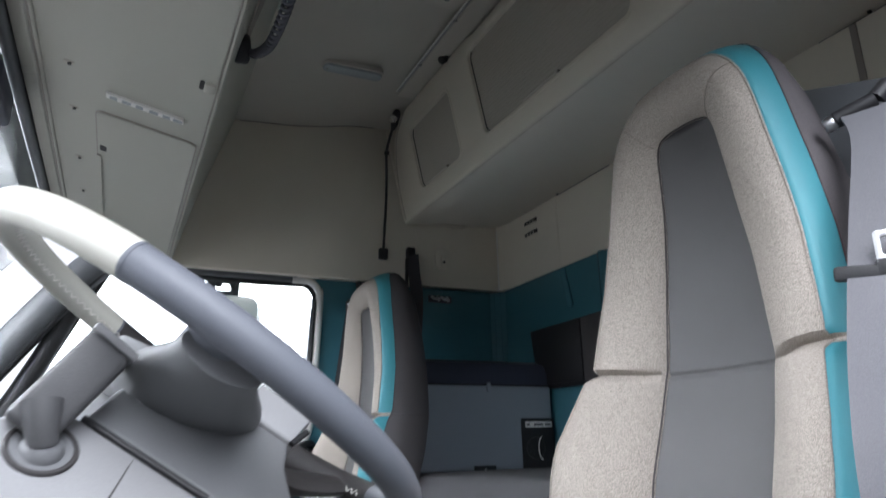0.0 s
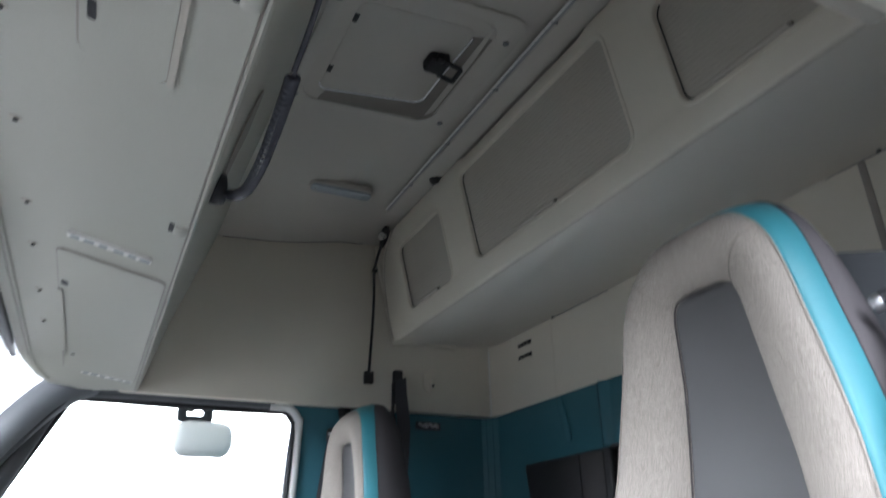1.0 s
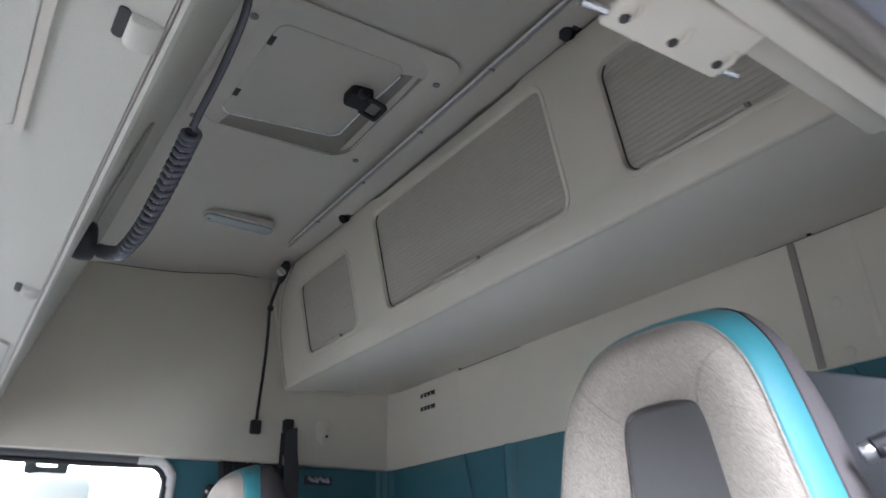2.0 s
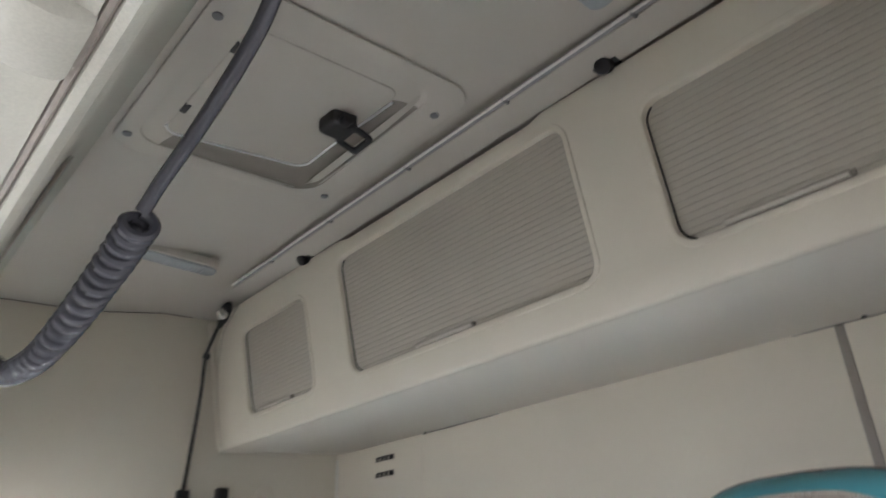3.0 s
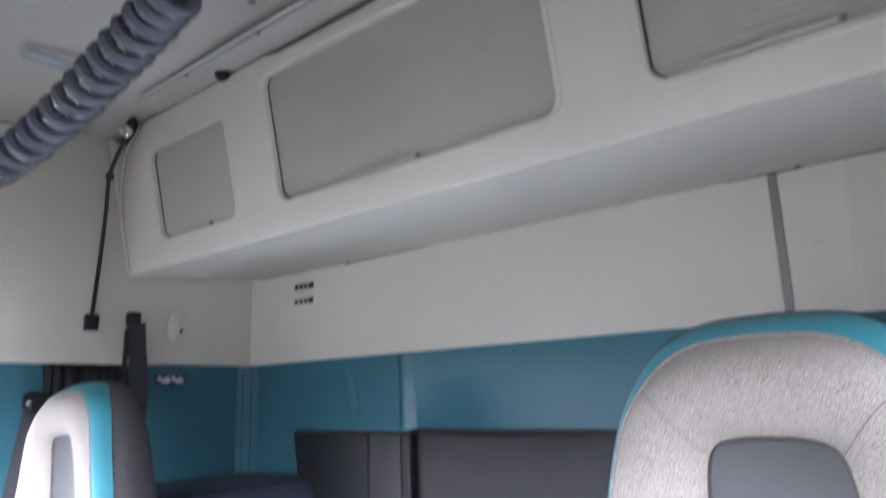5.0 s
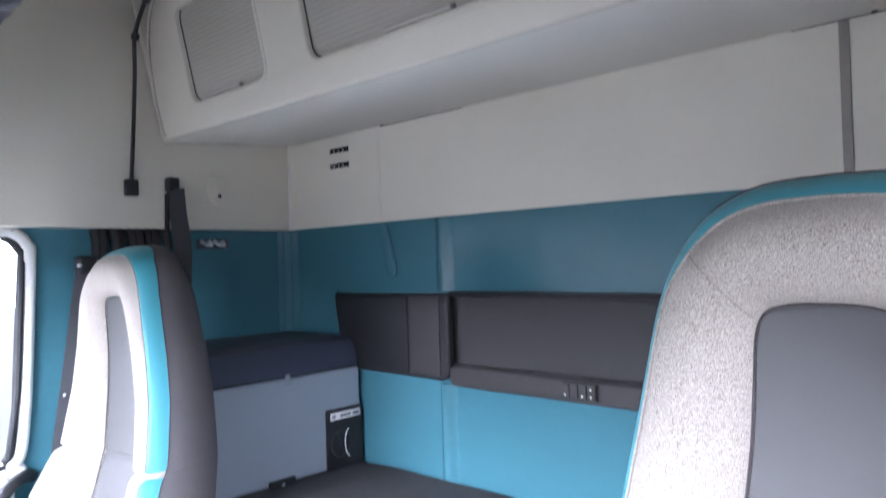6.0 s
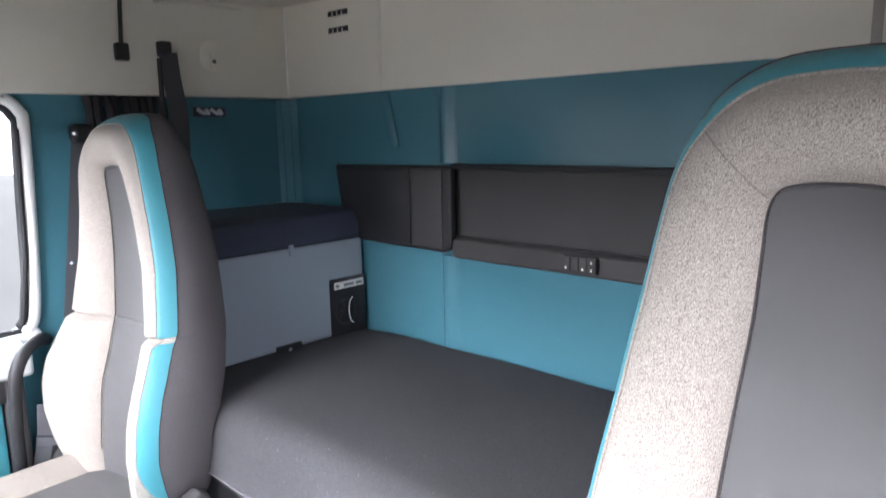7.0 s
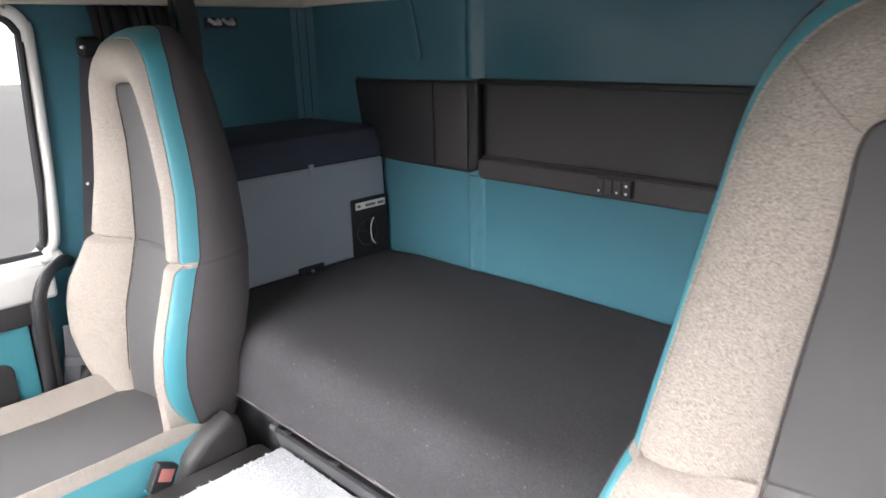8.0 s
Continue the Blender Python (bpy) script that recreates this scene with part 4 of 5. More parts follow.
part("edge_post", box(0.573, 0.62, FAR_LOW - 0.05, FAR_LOW - 0.003, 0.1, 0.70, 0.012), DARK, door, "charcoal rear edge")
grab = thing("grab_handle", (0.56, 1.04, 0.42), "black curved grab handle beside the passenger seat", "grab handle")
part("bar", tube(smooth_path([(0.69, 1.09, 0.715), (0.66, 1.03, 0.735), (0.61, 0.99, 0.72), (0.58, 0.98, 0.66), (0.57, 0.98, 0.53), (0.568, 0.99, 0.42), (0.565, 1.06, 0.38)], 6), 0.0155, 12), BLACK, grab)
mirror = thing("door_mirror", (0.34, 1.34, 1.28), "grey and black door mirror outside the window", "door mirror")
part("housing", box(0.31, 0.52, 1.33, 1.43, 1.19, 1.318, 0.045, 4), WHITE, mirror, "pale mirror housing")
part("bracket", ring_frame(round_rect(0.315, 0.44, 1.312, 1.385, 0.012), round_rect(0.348, 0.408, 1.335, 1.366, 0.008), lambda u, v, w: (u, 1.385 - w, v), 0.02, 0.003), BLACK, mirror, "black bracket")
part("arm", tube([(0.33, 1.16, 1.40), (0.35, 1.27, 1.39), (0.36, 1.37, 1.36)], 0.014, 10), BLACK, mirror)
part("arm", tube([(0.45, 1.16, 1.40), (0.43, 1.27, 1.39), (0.41, 1.37, 1.36)], 0.012, 10), BLACK, mirror)
part("glass", box(0.5215, 0.524, 1.35, 1.41, 1.21, 1.29, 0.001), MIRROR_GLASS, mirror)

# driver's doorway: seal and painted frame, hook rail on the header
frame_near = thing("door_frame", (0.15, NEAR_LOW, 0.0), "silver-blue painted doorway with a pale rubber seal", "door frame", kind="structure")
loop = NEAR_HOLE
grow = lambda d: [(u + d * (1 if u > 0.27 else -1), v + d * (1 if v > 0.5 else -1)) for u, v in loop]
part("seal", tube([(u, NEAR_LOW - 0.004, v) for u, v in grow(-0.002)], 0.009, 10, closed=True), SEAL, frame_near, "grey-brown rubber door seal")
part("seal_bead", tube([(u, NEAR_LOW - 0.022, v) for u, v in grow(0.006)], 0.006, 8, closed=True), BEIGE, frame_near)
part("rebate", tube([(u, NEAR_LOW - 0.05, v) for u, v in grow(0.012)], 0.026, 10, closed=True), PAINT, frame_near, "silver-blue painted rebate")
part("outer_seal", tube([(u, NEAR_LOW - 0.078, v) for u, v in grow(0.036)], 0.012, 10, closed=True), RUBBER, frame_near, "black outer seal")
part("outer_skin", tube([(u, NEAR_LOW - 0.085, v) for u, v in grow(0.075)], 0.034, 12, closed=True), PAINT, frame_near)
part("header", box(0.125, 0.865, NEAR - 0.022, NEAR + 0.004, 1.381, 1.402, 0.006, 3), BEIGE, frame_near, "cream header trim")
part("header_rebate", box(0.085, 0.865, NEAR_LOW - 0.002, NEAR - 0.024, 1.379, 1.398, 0.006, 3), SEAL, frame_near, "grey-brown rubber rebate")
hooks = thing("coat_hook_rail", (0.48, -1.03, 1.37), "cream hook rail with metal pins over the door", "hook rail")
tilt_plate = Matrix.Translation((0.487, -1.004, 1.389)) @ pose(0, 0, 0, -6, 0, -4)
part("plate", moved(box(-0.064, 0.070, -0.040, 0.017, -0.005, 0.006, 0.005, 3), tilt_plate), BEIGE, hooks)
part("back_strip", box(0.560, 0.790, NEAR + 0.003, NEAR + 0.034, 1.396, 1.414, 0.006), SLAT, hooks, "greige backing strip")
for x in (-0.050, 0.003, 0.056):
    part("hole", moved(disc((x, 0.002, -0.0045), (0, 0, -1), 0.0046, 0.0015, 12), tilt_plate), DARK, hooks)
    part("hook", moved(tube(smooth_path([(x + 0.004, -0.016, -0.005), (x + 0.004, -0.008, -0.010), (x + 0.003, -0.001, -0.009)], 3), 0.0022, 8), tilt_plate), BEIGE, hooks, "cream hook")
for x0, x1 in ((-0.090, -0.066), (0.068, 0.084)):
    part("pin", moved(tube([(x0, 0.006, -0.003), (x1, 0.004, -0.003)], 0.0038, 10), tilt_plate), CHROME, hooks, "chrome pin")

solid("partition_trim", loft([[(x, y, z) for y, z in ((-1.08, 0.45), (-0.68, 0.45), (-0.68, 1.236 - g), (-0.70, 1.246 - g), (-0.81, 1.212 - g), (-0.93, 1.171 - g), (-1.08, 1.12 - g))] for x, g in ((0.918, 0.0), (0.922, -0.009), (0.935, -0.012), (0.955, -0.009), (0.961, 0.0))]), PILLAR, "slate grey moulded trim behind the driver seat", "trim panel")

# ---- berth ----
berth = thing("mattress", (1.15, 0, 0.46), "charcoal cloth-covered berth mattress along the rear wall", "mattress")
mp = [(0.835, 0.476), (1.488, 0.476), (1.488, 0.623)]
for i in range(9):
    t = radians(90 * i / 8)
    mp.append((1.46 + 0.028 * math.cos(t), 0.625 + 0.02 * math.sin(t)))
for i in range(13):
    t = radians(90 + 90 * i / 12)
    mp.append((0.912 + 0.085 * math.cos(t), 0.565 + 0.078 * math.sin(t)))
mp.append((0.819, 0.488))
rings = []
for y in span(NEAR_LOW + 0.03, FAR_LOW - 0.015, 46):
    sag = 0.0015 * math.sin(5.1 * y + 0.6) + 0.001 * math.sin(11.0 * y) - 0.009 * smooth01((y - 0.58) / 0.14)
    rings.append([(x + (0.4 * sag if x < 0.9 else 0), y, z + (sag if z > 0.55 else 0)) for x, z in mp])
part("cover", loft(rings), MATTRESS, berth)
part("piping", tube([(0.8185, y, 0.487) for y in span(NEAR_LOW + 0.04, FAR_LOW - 0.02, 12)], 0.003, 6), SEAT_SIDE, berth, "charcoal piping along the lower edge")
base = thing("berth_base", (1.15, 0, 0.0), "graphite berth base with a hinge rod along its front", "berth base")
part("box", box(0.86, 1.48, NEAR_LOW + 0.03, FAR_LOW - 0.015, 0.0, 0.473, 0.006), HOLDER, base)
part("front_rail", prism_y([(0.816, 0.472), (0.858, 0.472), (0.858, 0.38), (0.836, 0.38), (0.814, 0.455)], -0.9, 0.36, 0.004), HOLDER, base, "graphite front rail")
part("hinge_rod", tube([(0.806, -0.6, 0.479), (0.806, 0.335, 0.479)], 0.0055, 10), BLACK, base)
for y in (-0.35, -0.05, 0.14, 0.30):
    part("rod_clip", box(0.803, 0.816, y - 0.011, y + 0.011, 0.473, 0.486, 0.002), DARK, base)
part("rod_end", disc((0.806, 0.33, 0.479), (0, 1, 0), 0.008, 0.02, 12), ALU, base)

rug = thing("rug", (0.6, 0.1, 0.419), "white tufted rug on the engine tunnel", "rug")
rng = random.Random(5)
me_v, me_f = [], []
for i in range(26000):
    x, y = rng.uniform(0.38, 0.808), rng.uniform(-0.36, 0.328)
    if x < 0.52 + 0.05 * math.sin(9 * y) and rng.random() < 0.5:
        continue
    h, a = rng.uniform(0.001, 0.0038), rng.uniform(0, 6.28)
    lx, ly = rng.gauss(0, 0.0028), rng.gauss(0, 0.0028)
    w = rng.uniform(0.0010, 0.0022)
    z = 0.435
    k = len(me_v)
    for q in range(3):
        me_v.append((x + w * math.cos(a + 2.094 * q), y + w * math.sin(a + 2.094 * q), z))
    for q in range(3):
        me_v.append((x + lx + 0.8 * w * math.cos(a + 2.094 * q), y + ly + 0.8 * w * math.sin(a + 2.094 * q), z + h))
    for q in range(3):
        me_f.append((k + q, k + (q + 1) % 3, k + 3 + (q + 1) % 3, k + 3 + q))
    me_f.append((k + 3, k + 4, k + 5))
bm.free()
me = bpy.data.meshes.new("pile")
me.from_pydata([(a - 0.6, b - 0.1, c - 0.419) for a, b, c in me_v], [], me_f)
me.materials.append(RUG)
pile = new("fluff", me)
pile.parent = rug
tagged(pile, kind="stuff")
part("backing", box(0.38, 0.811, -0.37, 0.331, 0.420, 0.437, 0.006), RUG, rug)

# ---- coolbox on the berth ----
cool = thing("coolbox", (1.2, 0.95, 0.632), "blue-grey compressor coolbox with navy lid on the mattress", "coolbox")
part("body", extrude_loop([(0.86, 0.732, 0.634), (1.478, 0.732, 0.634), (1.478, 1.08, 0.634), (0.86, 1.08, 0.634)], (0, 0, 0.29), 0.012, 3), FRIDGE, cool)
part("lid", loft([[(x, y, z) for x, y in round_rect(0.857 + i, 1.480 - i, 0.729 + i * 1.6, 1.085 - i, 0.02)] for i, z in ((0.002, 0.924), (0.0, 0.932), (0.0, 0.965), (0.012, 1.0), (0.03, 1.012), (0.06, 1.016))]), FRIDGE_LID, cool, "navy grey lid")
part("lid_gap", box(0.859, 1.476, 0.7310, 1.08, 0.9205, 0.9245), BLACK, cool)
grille = part("grille", extrude_loop([(x, 0.7320, z) for x, z in round_rect(1.342, 1.476, 0.630, 0.808, 0.006)], (0, -0.005, 0), 0.0015), BLACK, cool, "black ventilation grille")
part("label_plate", box(1.357, 1.468, 0.7255, 0.7275, 0.776, 0.797, 0.0008), WHITE, grille, "white label with grey bars")
for x0, x1 in ((1.362, 1.374), (1.392, 1.43), (1.438, 1.462)):
    part("label_bar", box(x0, x1, 0.7245, 0.7258, 0.782, 0.790), DASH, grille)
for k in range(9):
    z = 0.648 + 0.0135 * k
    part("slat", box(1.43 - 0.02 * abs(k - 4) / 4, 1.468, 0.7248, 0.7272, z, z + 0.0055, 0.0008), BLACK, grille)
for k in range(7):
    a = radians(60 + 40 * k)
    part("fan_blade", extrude_loop([(1.395 + r * math.cos(a + o), 0.7270, 0.705 + r * math.sin(a + o)) for r, o in ((0.008, -0.3), (0.034, -0.2), (0.036, 0.25), (0.008, 0.3))], (0, -0.002, 0)), BLACK, grille)
part("fan_guard", tube([(1.395 + 0.038 * math.cos(radians(a)), 0.7250, 0.705 + 0.038 * math.sin(radians(a))) for a in range(0, 360, 15)], 0.0015, 6, closed=True), DARK, grille)
part("dial_arc", tube([(1.425 - 0.018 * math.cos(radians(a)), 0.7245, 0.705 + 0.04 * math.sin(radians(a))) for a in range(-80, 81, 16)], 0.0018, 6), WHITE, grille, "pale dial mark")
lt = part("latch", box(1.15, 1.232, 0.7220, 0.7330, 0.624, 0.652, 0.003), BLACK, cool, "black latch plate")
part("rivet", disc((1.19, 0.7225, 0.638), (0, -1, 0), 0.005, 0.003, 12), ALU, lt)
part("lid_catch", box(1.21, 1.225, 0.7260, 0.7330, 0.90, 0.93, 0.002), FRIDGE, cool)

# ---- black locker and shelf in the rear wall ----
locker = thing("rear_wall_locker", (1.47, 0.6, 0.91), "black plastic wall locker with a flat door", "wall locker")
lp = [(0.838, 1.138), (0.800, 0.925), (0.72, 0.912), (0.39, 0.908), (0.365, 0.918), (0.356, 0.935), (0.356, 1.142)]
part("body", extrude_loop([(1.49, y, z) for y, z in lp], (-0.024, 0, 0), 0.008, 3), BLACK, locker)
part("door", extrude_loop([(1.4655, y, z) for y, z in ((0.82, 1.130), (0.787, 0.932), (0.508, 0.921), (0.508, 1.134))], (-0.004, 0, 0), 0.0015), BLACK, locker)
part("door", extrude_loop([(1.4655, y, z) for y, z in ((0.500, 0.921), (0.500, 1.134), (0.385, 1.135), (0.385, 0.92))], (-0.004, 0, 0), 0.0015), DARK, locker)
part("side_trim", tube([(1.488, 0.846, 1.142), (1.488, 0.808, 0.925)], 0.006, 8), TEAL_WALL, locker)
ledge = thing("shelf_ledge", (1.47, 0.0, 0.90), "charcoal plastic ledge with switches", "shelf ledge")
part("front", extrude_loop([(1.4915, y, z) for y, z in round_rect(-0.90, 0.352, 0.900, 0.9515, 0.014)], (-0.03, 0, 0), 0.006, 3), DARK, ledge)
part("lip", tube([(1.47, -0.88, 0.951), (1.47, 0.34, 0.951)], 0.005, 8), BLACK, ledge)
part("mount", box(1.4590, 1.4625, -0.09, 0.02, 0.908, 0.949, 0.001), DARK, ledge)
part("upper_rim", box(1.470, 1.495, -0.90, 0.356, 1.134, 1.148, 0.003), BLACK, ledge)
sw = thing("switch_block", (1.46, -0.05, 0.92), "block of four black rocker switches with white marks", "switches")
part("bezel", box(1.452, 1.4595, -0.090, -0.002, 0.9105, 0.9485, 0.002), BLACK, sw)
for k in range(4):
    y = -0.013 - 0.022 * k
    s = part("rocker", box(1.4475, 1.4525, y - 0.010, y + 0.010, 0.9125, 0.9465, 0.0025), DARK, sw)
    for z in ((0.920,) if k in (0, 2) else (0.920, 0.937) if k == 3 else ()):
        part("mark", box(1.4467, 1.4476, y - 0.0022, y + 0.0022, z - 0.0024, z + 0.0024, 0.0003), STITCH_PALE, s)

# ---- things on the far wall ----
lamp = thing("reading_lamp", (0.93, FAR, 1.44), "black gooseneck reading lamp with a silver head", "reading lamp")
part("plug", box(0.920, 0.956, FAR - 0.022, FAR, 1.434, 1.480, 0.005), BLACK, lamp)
part("neck", tube(smooth_path([(0.938, FAR - 0.012, 1.47), (0.942, 1.044, 1.55), (0.945, 1.035, 1.66), (0.935, 1.0, 1.77), (0.919, 0.959, 1.852), (0.920, 0.915, 1.912), (0.924, 0.88, 1.945)], 6), 0.0055, 10), CABLE, lamp)
part("clip", disc((0.920, 0.962, 1.846), (0, -0.5, 0.8), 0.0105, 0.016, 12), CABLE, lamp)
part("head", tube([(0.924, 0.90, 1.93), (0.924, 0.88, 1.95), (0.920, 0.85, 1.974), (0.918, 0.838, 1.982)], [0.011, 0.021, 0.023, 0.014], 14, flat=0.7), BLACK, lamp)
part("reflector", disc((0.914, 0.858, 1.957), (-0.8, -0.4, -0.45), 0.017, 0.014, 16, 0.003), CHROME, lamp, "silver reflector")
hook = thing("wall_hook", (1.20, FAR, 1.44), "cream moulded wall hook plate", "wall hook")
part("plate", extrude_loop([(x, FAR + 0.001, z) for x, z in round_rect(1.166, 1.237, 1.416, 1.508, 0.034)], (0, -0.008, 0), 0.003), BEIGE, hook)
part("tongue", box(1.192, 1.212, FAR - 0.016, FAR - 0.003, 1.425, 1.475, 0.004), BEIGE, hook)
part("screw", disc((1.201, FAR - 0.0165, 1.446), (0, -1, 0), 0.006, 0.002, 12), BLACK, hook)
belt = thing("seat_belt", (1.04, FAR, 0.9), "charcoal passenger seat belt hanging from its upper anchor", "seat belt")
part("anchor", box(1.036, 1.070, FAR - 0.03, FAR, 1.452, 1.492, 0.005), BLACK, belt)
part("guide", tube([(1.035, FAR - 0.02, 1.445), (1.033, FAR - 0.02, 1.33)], 0.007, 8), BLACK, belt)
part("webbing", ribbon(smooth_path([(1.056, FAR - 0.03, 1.460), (1.060, FAR - 0.035, 1.38), (1.066, FAR - 0.045, 1.30), (1.062, FAR - 0.05, 1.20), (1.045, FAR - 0.06, 1.05), (1.02, FAR - 0.07, 0.92)], 5), (0.9, -0.45, 0), 0.048, 0.003), BELT_DARK, belt)
pillar_belt = thing("seat_belt", (0.74, 1.06, 0.4), "black belt webbing and retractor along the door pillar", "seat belt")
part("webbing", ribbon(smooth_path([(0.82, 1.07, 1.25), (0.80, 1.065, 1.13), (0.775, 1.06, 0.96), (0.745, 1.05, 0.78), (0.72, 1.05, 0.58)], 5), (1, -0.3, 0), 0.036, 0.004), BELT_DARK, pillar_belt)
part("guide", box(0.80, 0.85, 1.05, 1.10, 1.22, 1.27, 0.012, 3), BLACK, pillar_belt)
part("pin", tube([(0.81, 1.06, 1.245), (0.795, 1.04, 1.245)], 0.004, 8), ALU, pillar_belt)
part("pin", tube([(0.77, 1.09, 0.91), (0.755, 1.04, 0.915)], 0.004, 8), CHROME, pillar_belt)
part("strap", ribbon(smooth_path([(0.655, 1.045, 0.56), (0.635, 1.0, 0.49), (0.622, 1.0, 0.43), (0.61, 1.0, 0.34)], 5), (1, -0.3, 0), 0.036, 0.003), BELT, pillar_belt, "pale grey lower strap")
part("tongue", moved(box(-0.024, 0.024, -0.007, 0.007, -0.012, 0.012, 0.004), Matrix.Translation((0.636, 0.994, 0.482)) @ pose(0, 0, 0, 0, 12, -16)), BELT, pillar_belt, "pale grey belt tongue")
drape = thing("side_net", (0.92, FAR_LOW, 1.22), "bunched black curtain tied under the cream trim", "curtain")
for k in range(9):
    x = 0.85 + 0.024 * k
    part("fold", tube(smooth_path([(x, FAR_LOW - 0.02, 1.342), (x + 0.004 * (-1) ** k, FAR_LOW - 0.028 - 0.006 * (k % 3), 1.30), (x + 0.006, FAR_LOW - 0.02, 1.235 + 0.012 * (k % 2))], 4), 0.013, 8), BLACK, drape)
socket = thing("hook_plate", (1.22, FAR_LOW, 1.285), "small navy plate with two bright polished hooks", "hook plate")
part("plate", box(1.155, 1.26, FAR_LOW - 0.005, FAR_LOW + 0.001, 1.288, 1.317, 0.003), FRIDGE_LID, socket, "navy backing plate")
for x in (1.180, 1.223):
    part("hook", tube(smooth_path([(x - 0.013, FAR_LOW - 0.008, 1.311), (x, FAR_LOW - 0.022, 1.299), (x + 0.014, FAR_LOW - 0.010, 1.309), (x + 0.02, FAR_LOW - 0.012, 1.295)], 4), 0.0058, 8), POLISHED, socket, "polished hook")
solid("trim_screw", disc((1.458, FAR - 0.006, 1.350), (0, 0, -1), 0.006, 0.004, 10), WHITE, "small pale screw at the corner of the trim", "screw")

# ---- coiled cable from console to door header ----
cord = thing("coiled_cable", (0.178, -0.286, 1.412), "slate grey coiled handset cable with a black socket", "cable")
part("socket", disc((0.168, -0.286, 1.418), (1, 0, 0.1), 0.027, 0.026, 22, 0.006), BLACK, cord)
part("collar", disc((0.184, -0.288, 1.412), (1, -0.5, -0.3), 0.011, 0.016, 14, 0.003), ALU, cord, "silver collar")
axis_pts = smooth_path([(0.196, -0.296, 1.406), (0.205, -0.345, 1.384), (0.209, -0.42, 1.358), (0.208, -0.52, 1.343), (0.206, -0.60, 1.344), (0.205, -0.66, 1.353), (0.2045, -0.702, 1.362)], 110)
turns, coil = 33, []
for i, p in enumerate(axis_pts):
    t = (axis_pts[min(i + 1, len(axis_pts) - 1)] - axis_pts[max(i - 1, 0)]).normalized()
    s = t.cross(Vector((1, 0, 0))).normalized()
    o = t.cross(s)
    a = 2 * math.pi * turns * i / (len(axis_pts) - 1)
    grow_r = 0.0067 * min(1.0, 0.3 + i / 60)
    coil.append(p + grow_r * (math.cos(a) * s + math.sin(a) * o))
part("coil", tube(coil, 0.0030, 8), COIL, cord)
end = coil[-1]
lead = smooth_path([end, end + Vector((0.001, -0.004, 0.004)), Vector((0.206, -0.716, 1.378)), Vector((0.207, -0.748, 1.388)), Vector((0.207, -0.785, 1.400)), Vector((0.207, -0.808, 1.414)), Vector((0.206, -0.816, 1.432)), Vector((0.200, -0.806, 1.456)), Vector((0.190, -0.790, 1.478))], 8)
part("lead", tube(lead, 0.0036, 10), COIL, cord)
part("lead_end", disc((0.188, -0.788, 1.474), (-0.2, 0.3, 1), 0.007, 0.02, 12, 0.002), CHROME, cord, "bright metal end")

# ---- seats ----
OUTER = [(0.200, 0.42), (0.232, 0.48), (0.252, 0.57), (0.256, 0.68), (0.236, 0.765), (0.224, 0.806), (0.2215, 0.812), (0.220, 0.822), (0.213, 0.87), (0.193, 0.98), (0.171, 1.08), (0.150, 1.17), (0.128, 1.22), (0.095, 1.257), (0.055, 1.275), (0.0, 1.279)]
INNER = [(0.100, 0.42), (0.102, 0.48), (0.102, 0.57), (0.102, 0.68), (0.099, 0.765), (0.098, 0.796), (0.0978, 0.802), (0.0972, 0.810), (0.093, 0.85), (0.083, 0.94), (0.070, 1.03), (0.063, 1.10), (0.059, 1.14), (0.049, 1.161), (0.026, 1.168), (0.0, 1.169)]
LEAN_X = [(0.42, -0.055), (0.50, -0.052), (0.64, -0.037), (0.72, -0.012), (0.81, 0.011), (0.95, 0.015), (1.05, 0.011), (1.17, 0.0), (1.25, 0.0), (1.32, 0.03)]
SWELL_X = [(0.42, -0.05), (0.57, -0.06), (0.70, -0.055), (0.80, -0.048), (0.95, -0.034), (1.08, -0.030), (1.17, -0.034), (1.25, -0.036), (1.32, -0.02)]
EDGE_X = [(0.42, -0.038), (0.50, -0.062), (0.57, -0.082), (0.70, -0.090), (0.795, -0.070), (0.825, -0.056), (0.95, -0.040), (1.1, -0.026), (1.2, -0.015), (1.27, -0.005), (1.32, 0.0)]


def half_outline(table, per=4):
    return [(p.x, p.y) for p in smooth_path([(w, z, 0) for w, z in table], per)]


def seat_ring(mix, grow, k_swell, k_edge, back):
    """A loop round the backrest: mix runs from the inner panel's outline to the outer one; k_swell and k_edge take the bolster's swell and edge; back is its depth."""
    half = []
    for (wi, zi), (wo, zo) in zip(half_outline(INNER), half_outline(OUTER)):
        m = 1 - (1 - mix) * (1 + 0.5 * smooth01((zo - 1.17) / 0.1) * smooth01((mix - 0.6) / 0.3))
        tip = smooth01((zo - 0.40) / 0.15)
        if mix > 0.85:
            m = 1 - (1 - m) * tip
        w, z = wi + (wo - wi) * m, zi + (zo - zi) * m
        w = w + grow * min(1.0, w / 0.06)
        z = z + grow * smooth01((z - 1.15) / 0.12)
        crease = 0.021 * math.exp(-((zo - 0.811) / 0.0062) ** 2) * (1 if 0.05 < mix else 0) * max(0.0, 1 - max(0.0, back) / 0.03)
        x = lerp_table(LEAN_X, z) + k_swell * lerp_table(SWELL_X, z) + k_edge * lerp_table(EDGE_X, z) + (0.05 + (back - 0.05) * tip if mix > 0.85 and back < 0.05 else back) + (crease if back < 0.05 else 0)
        half.append((x, w, z))
    return [(x, -w, z) for x, w, z in half] + [(x, w, z) for x, w, z in half[-2::-1]]


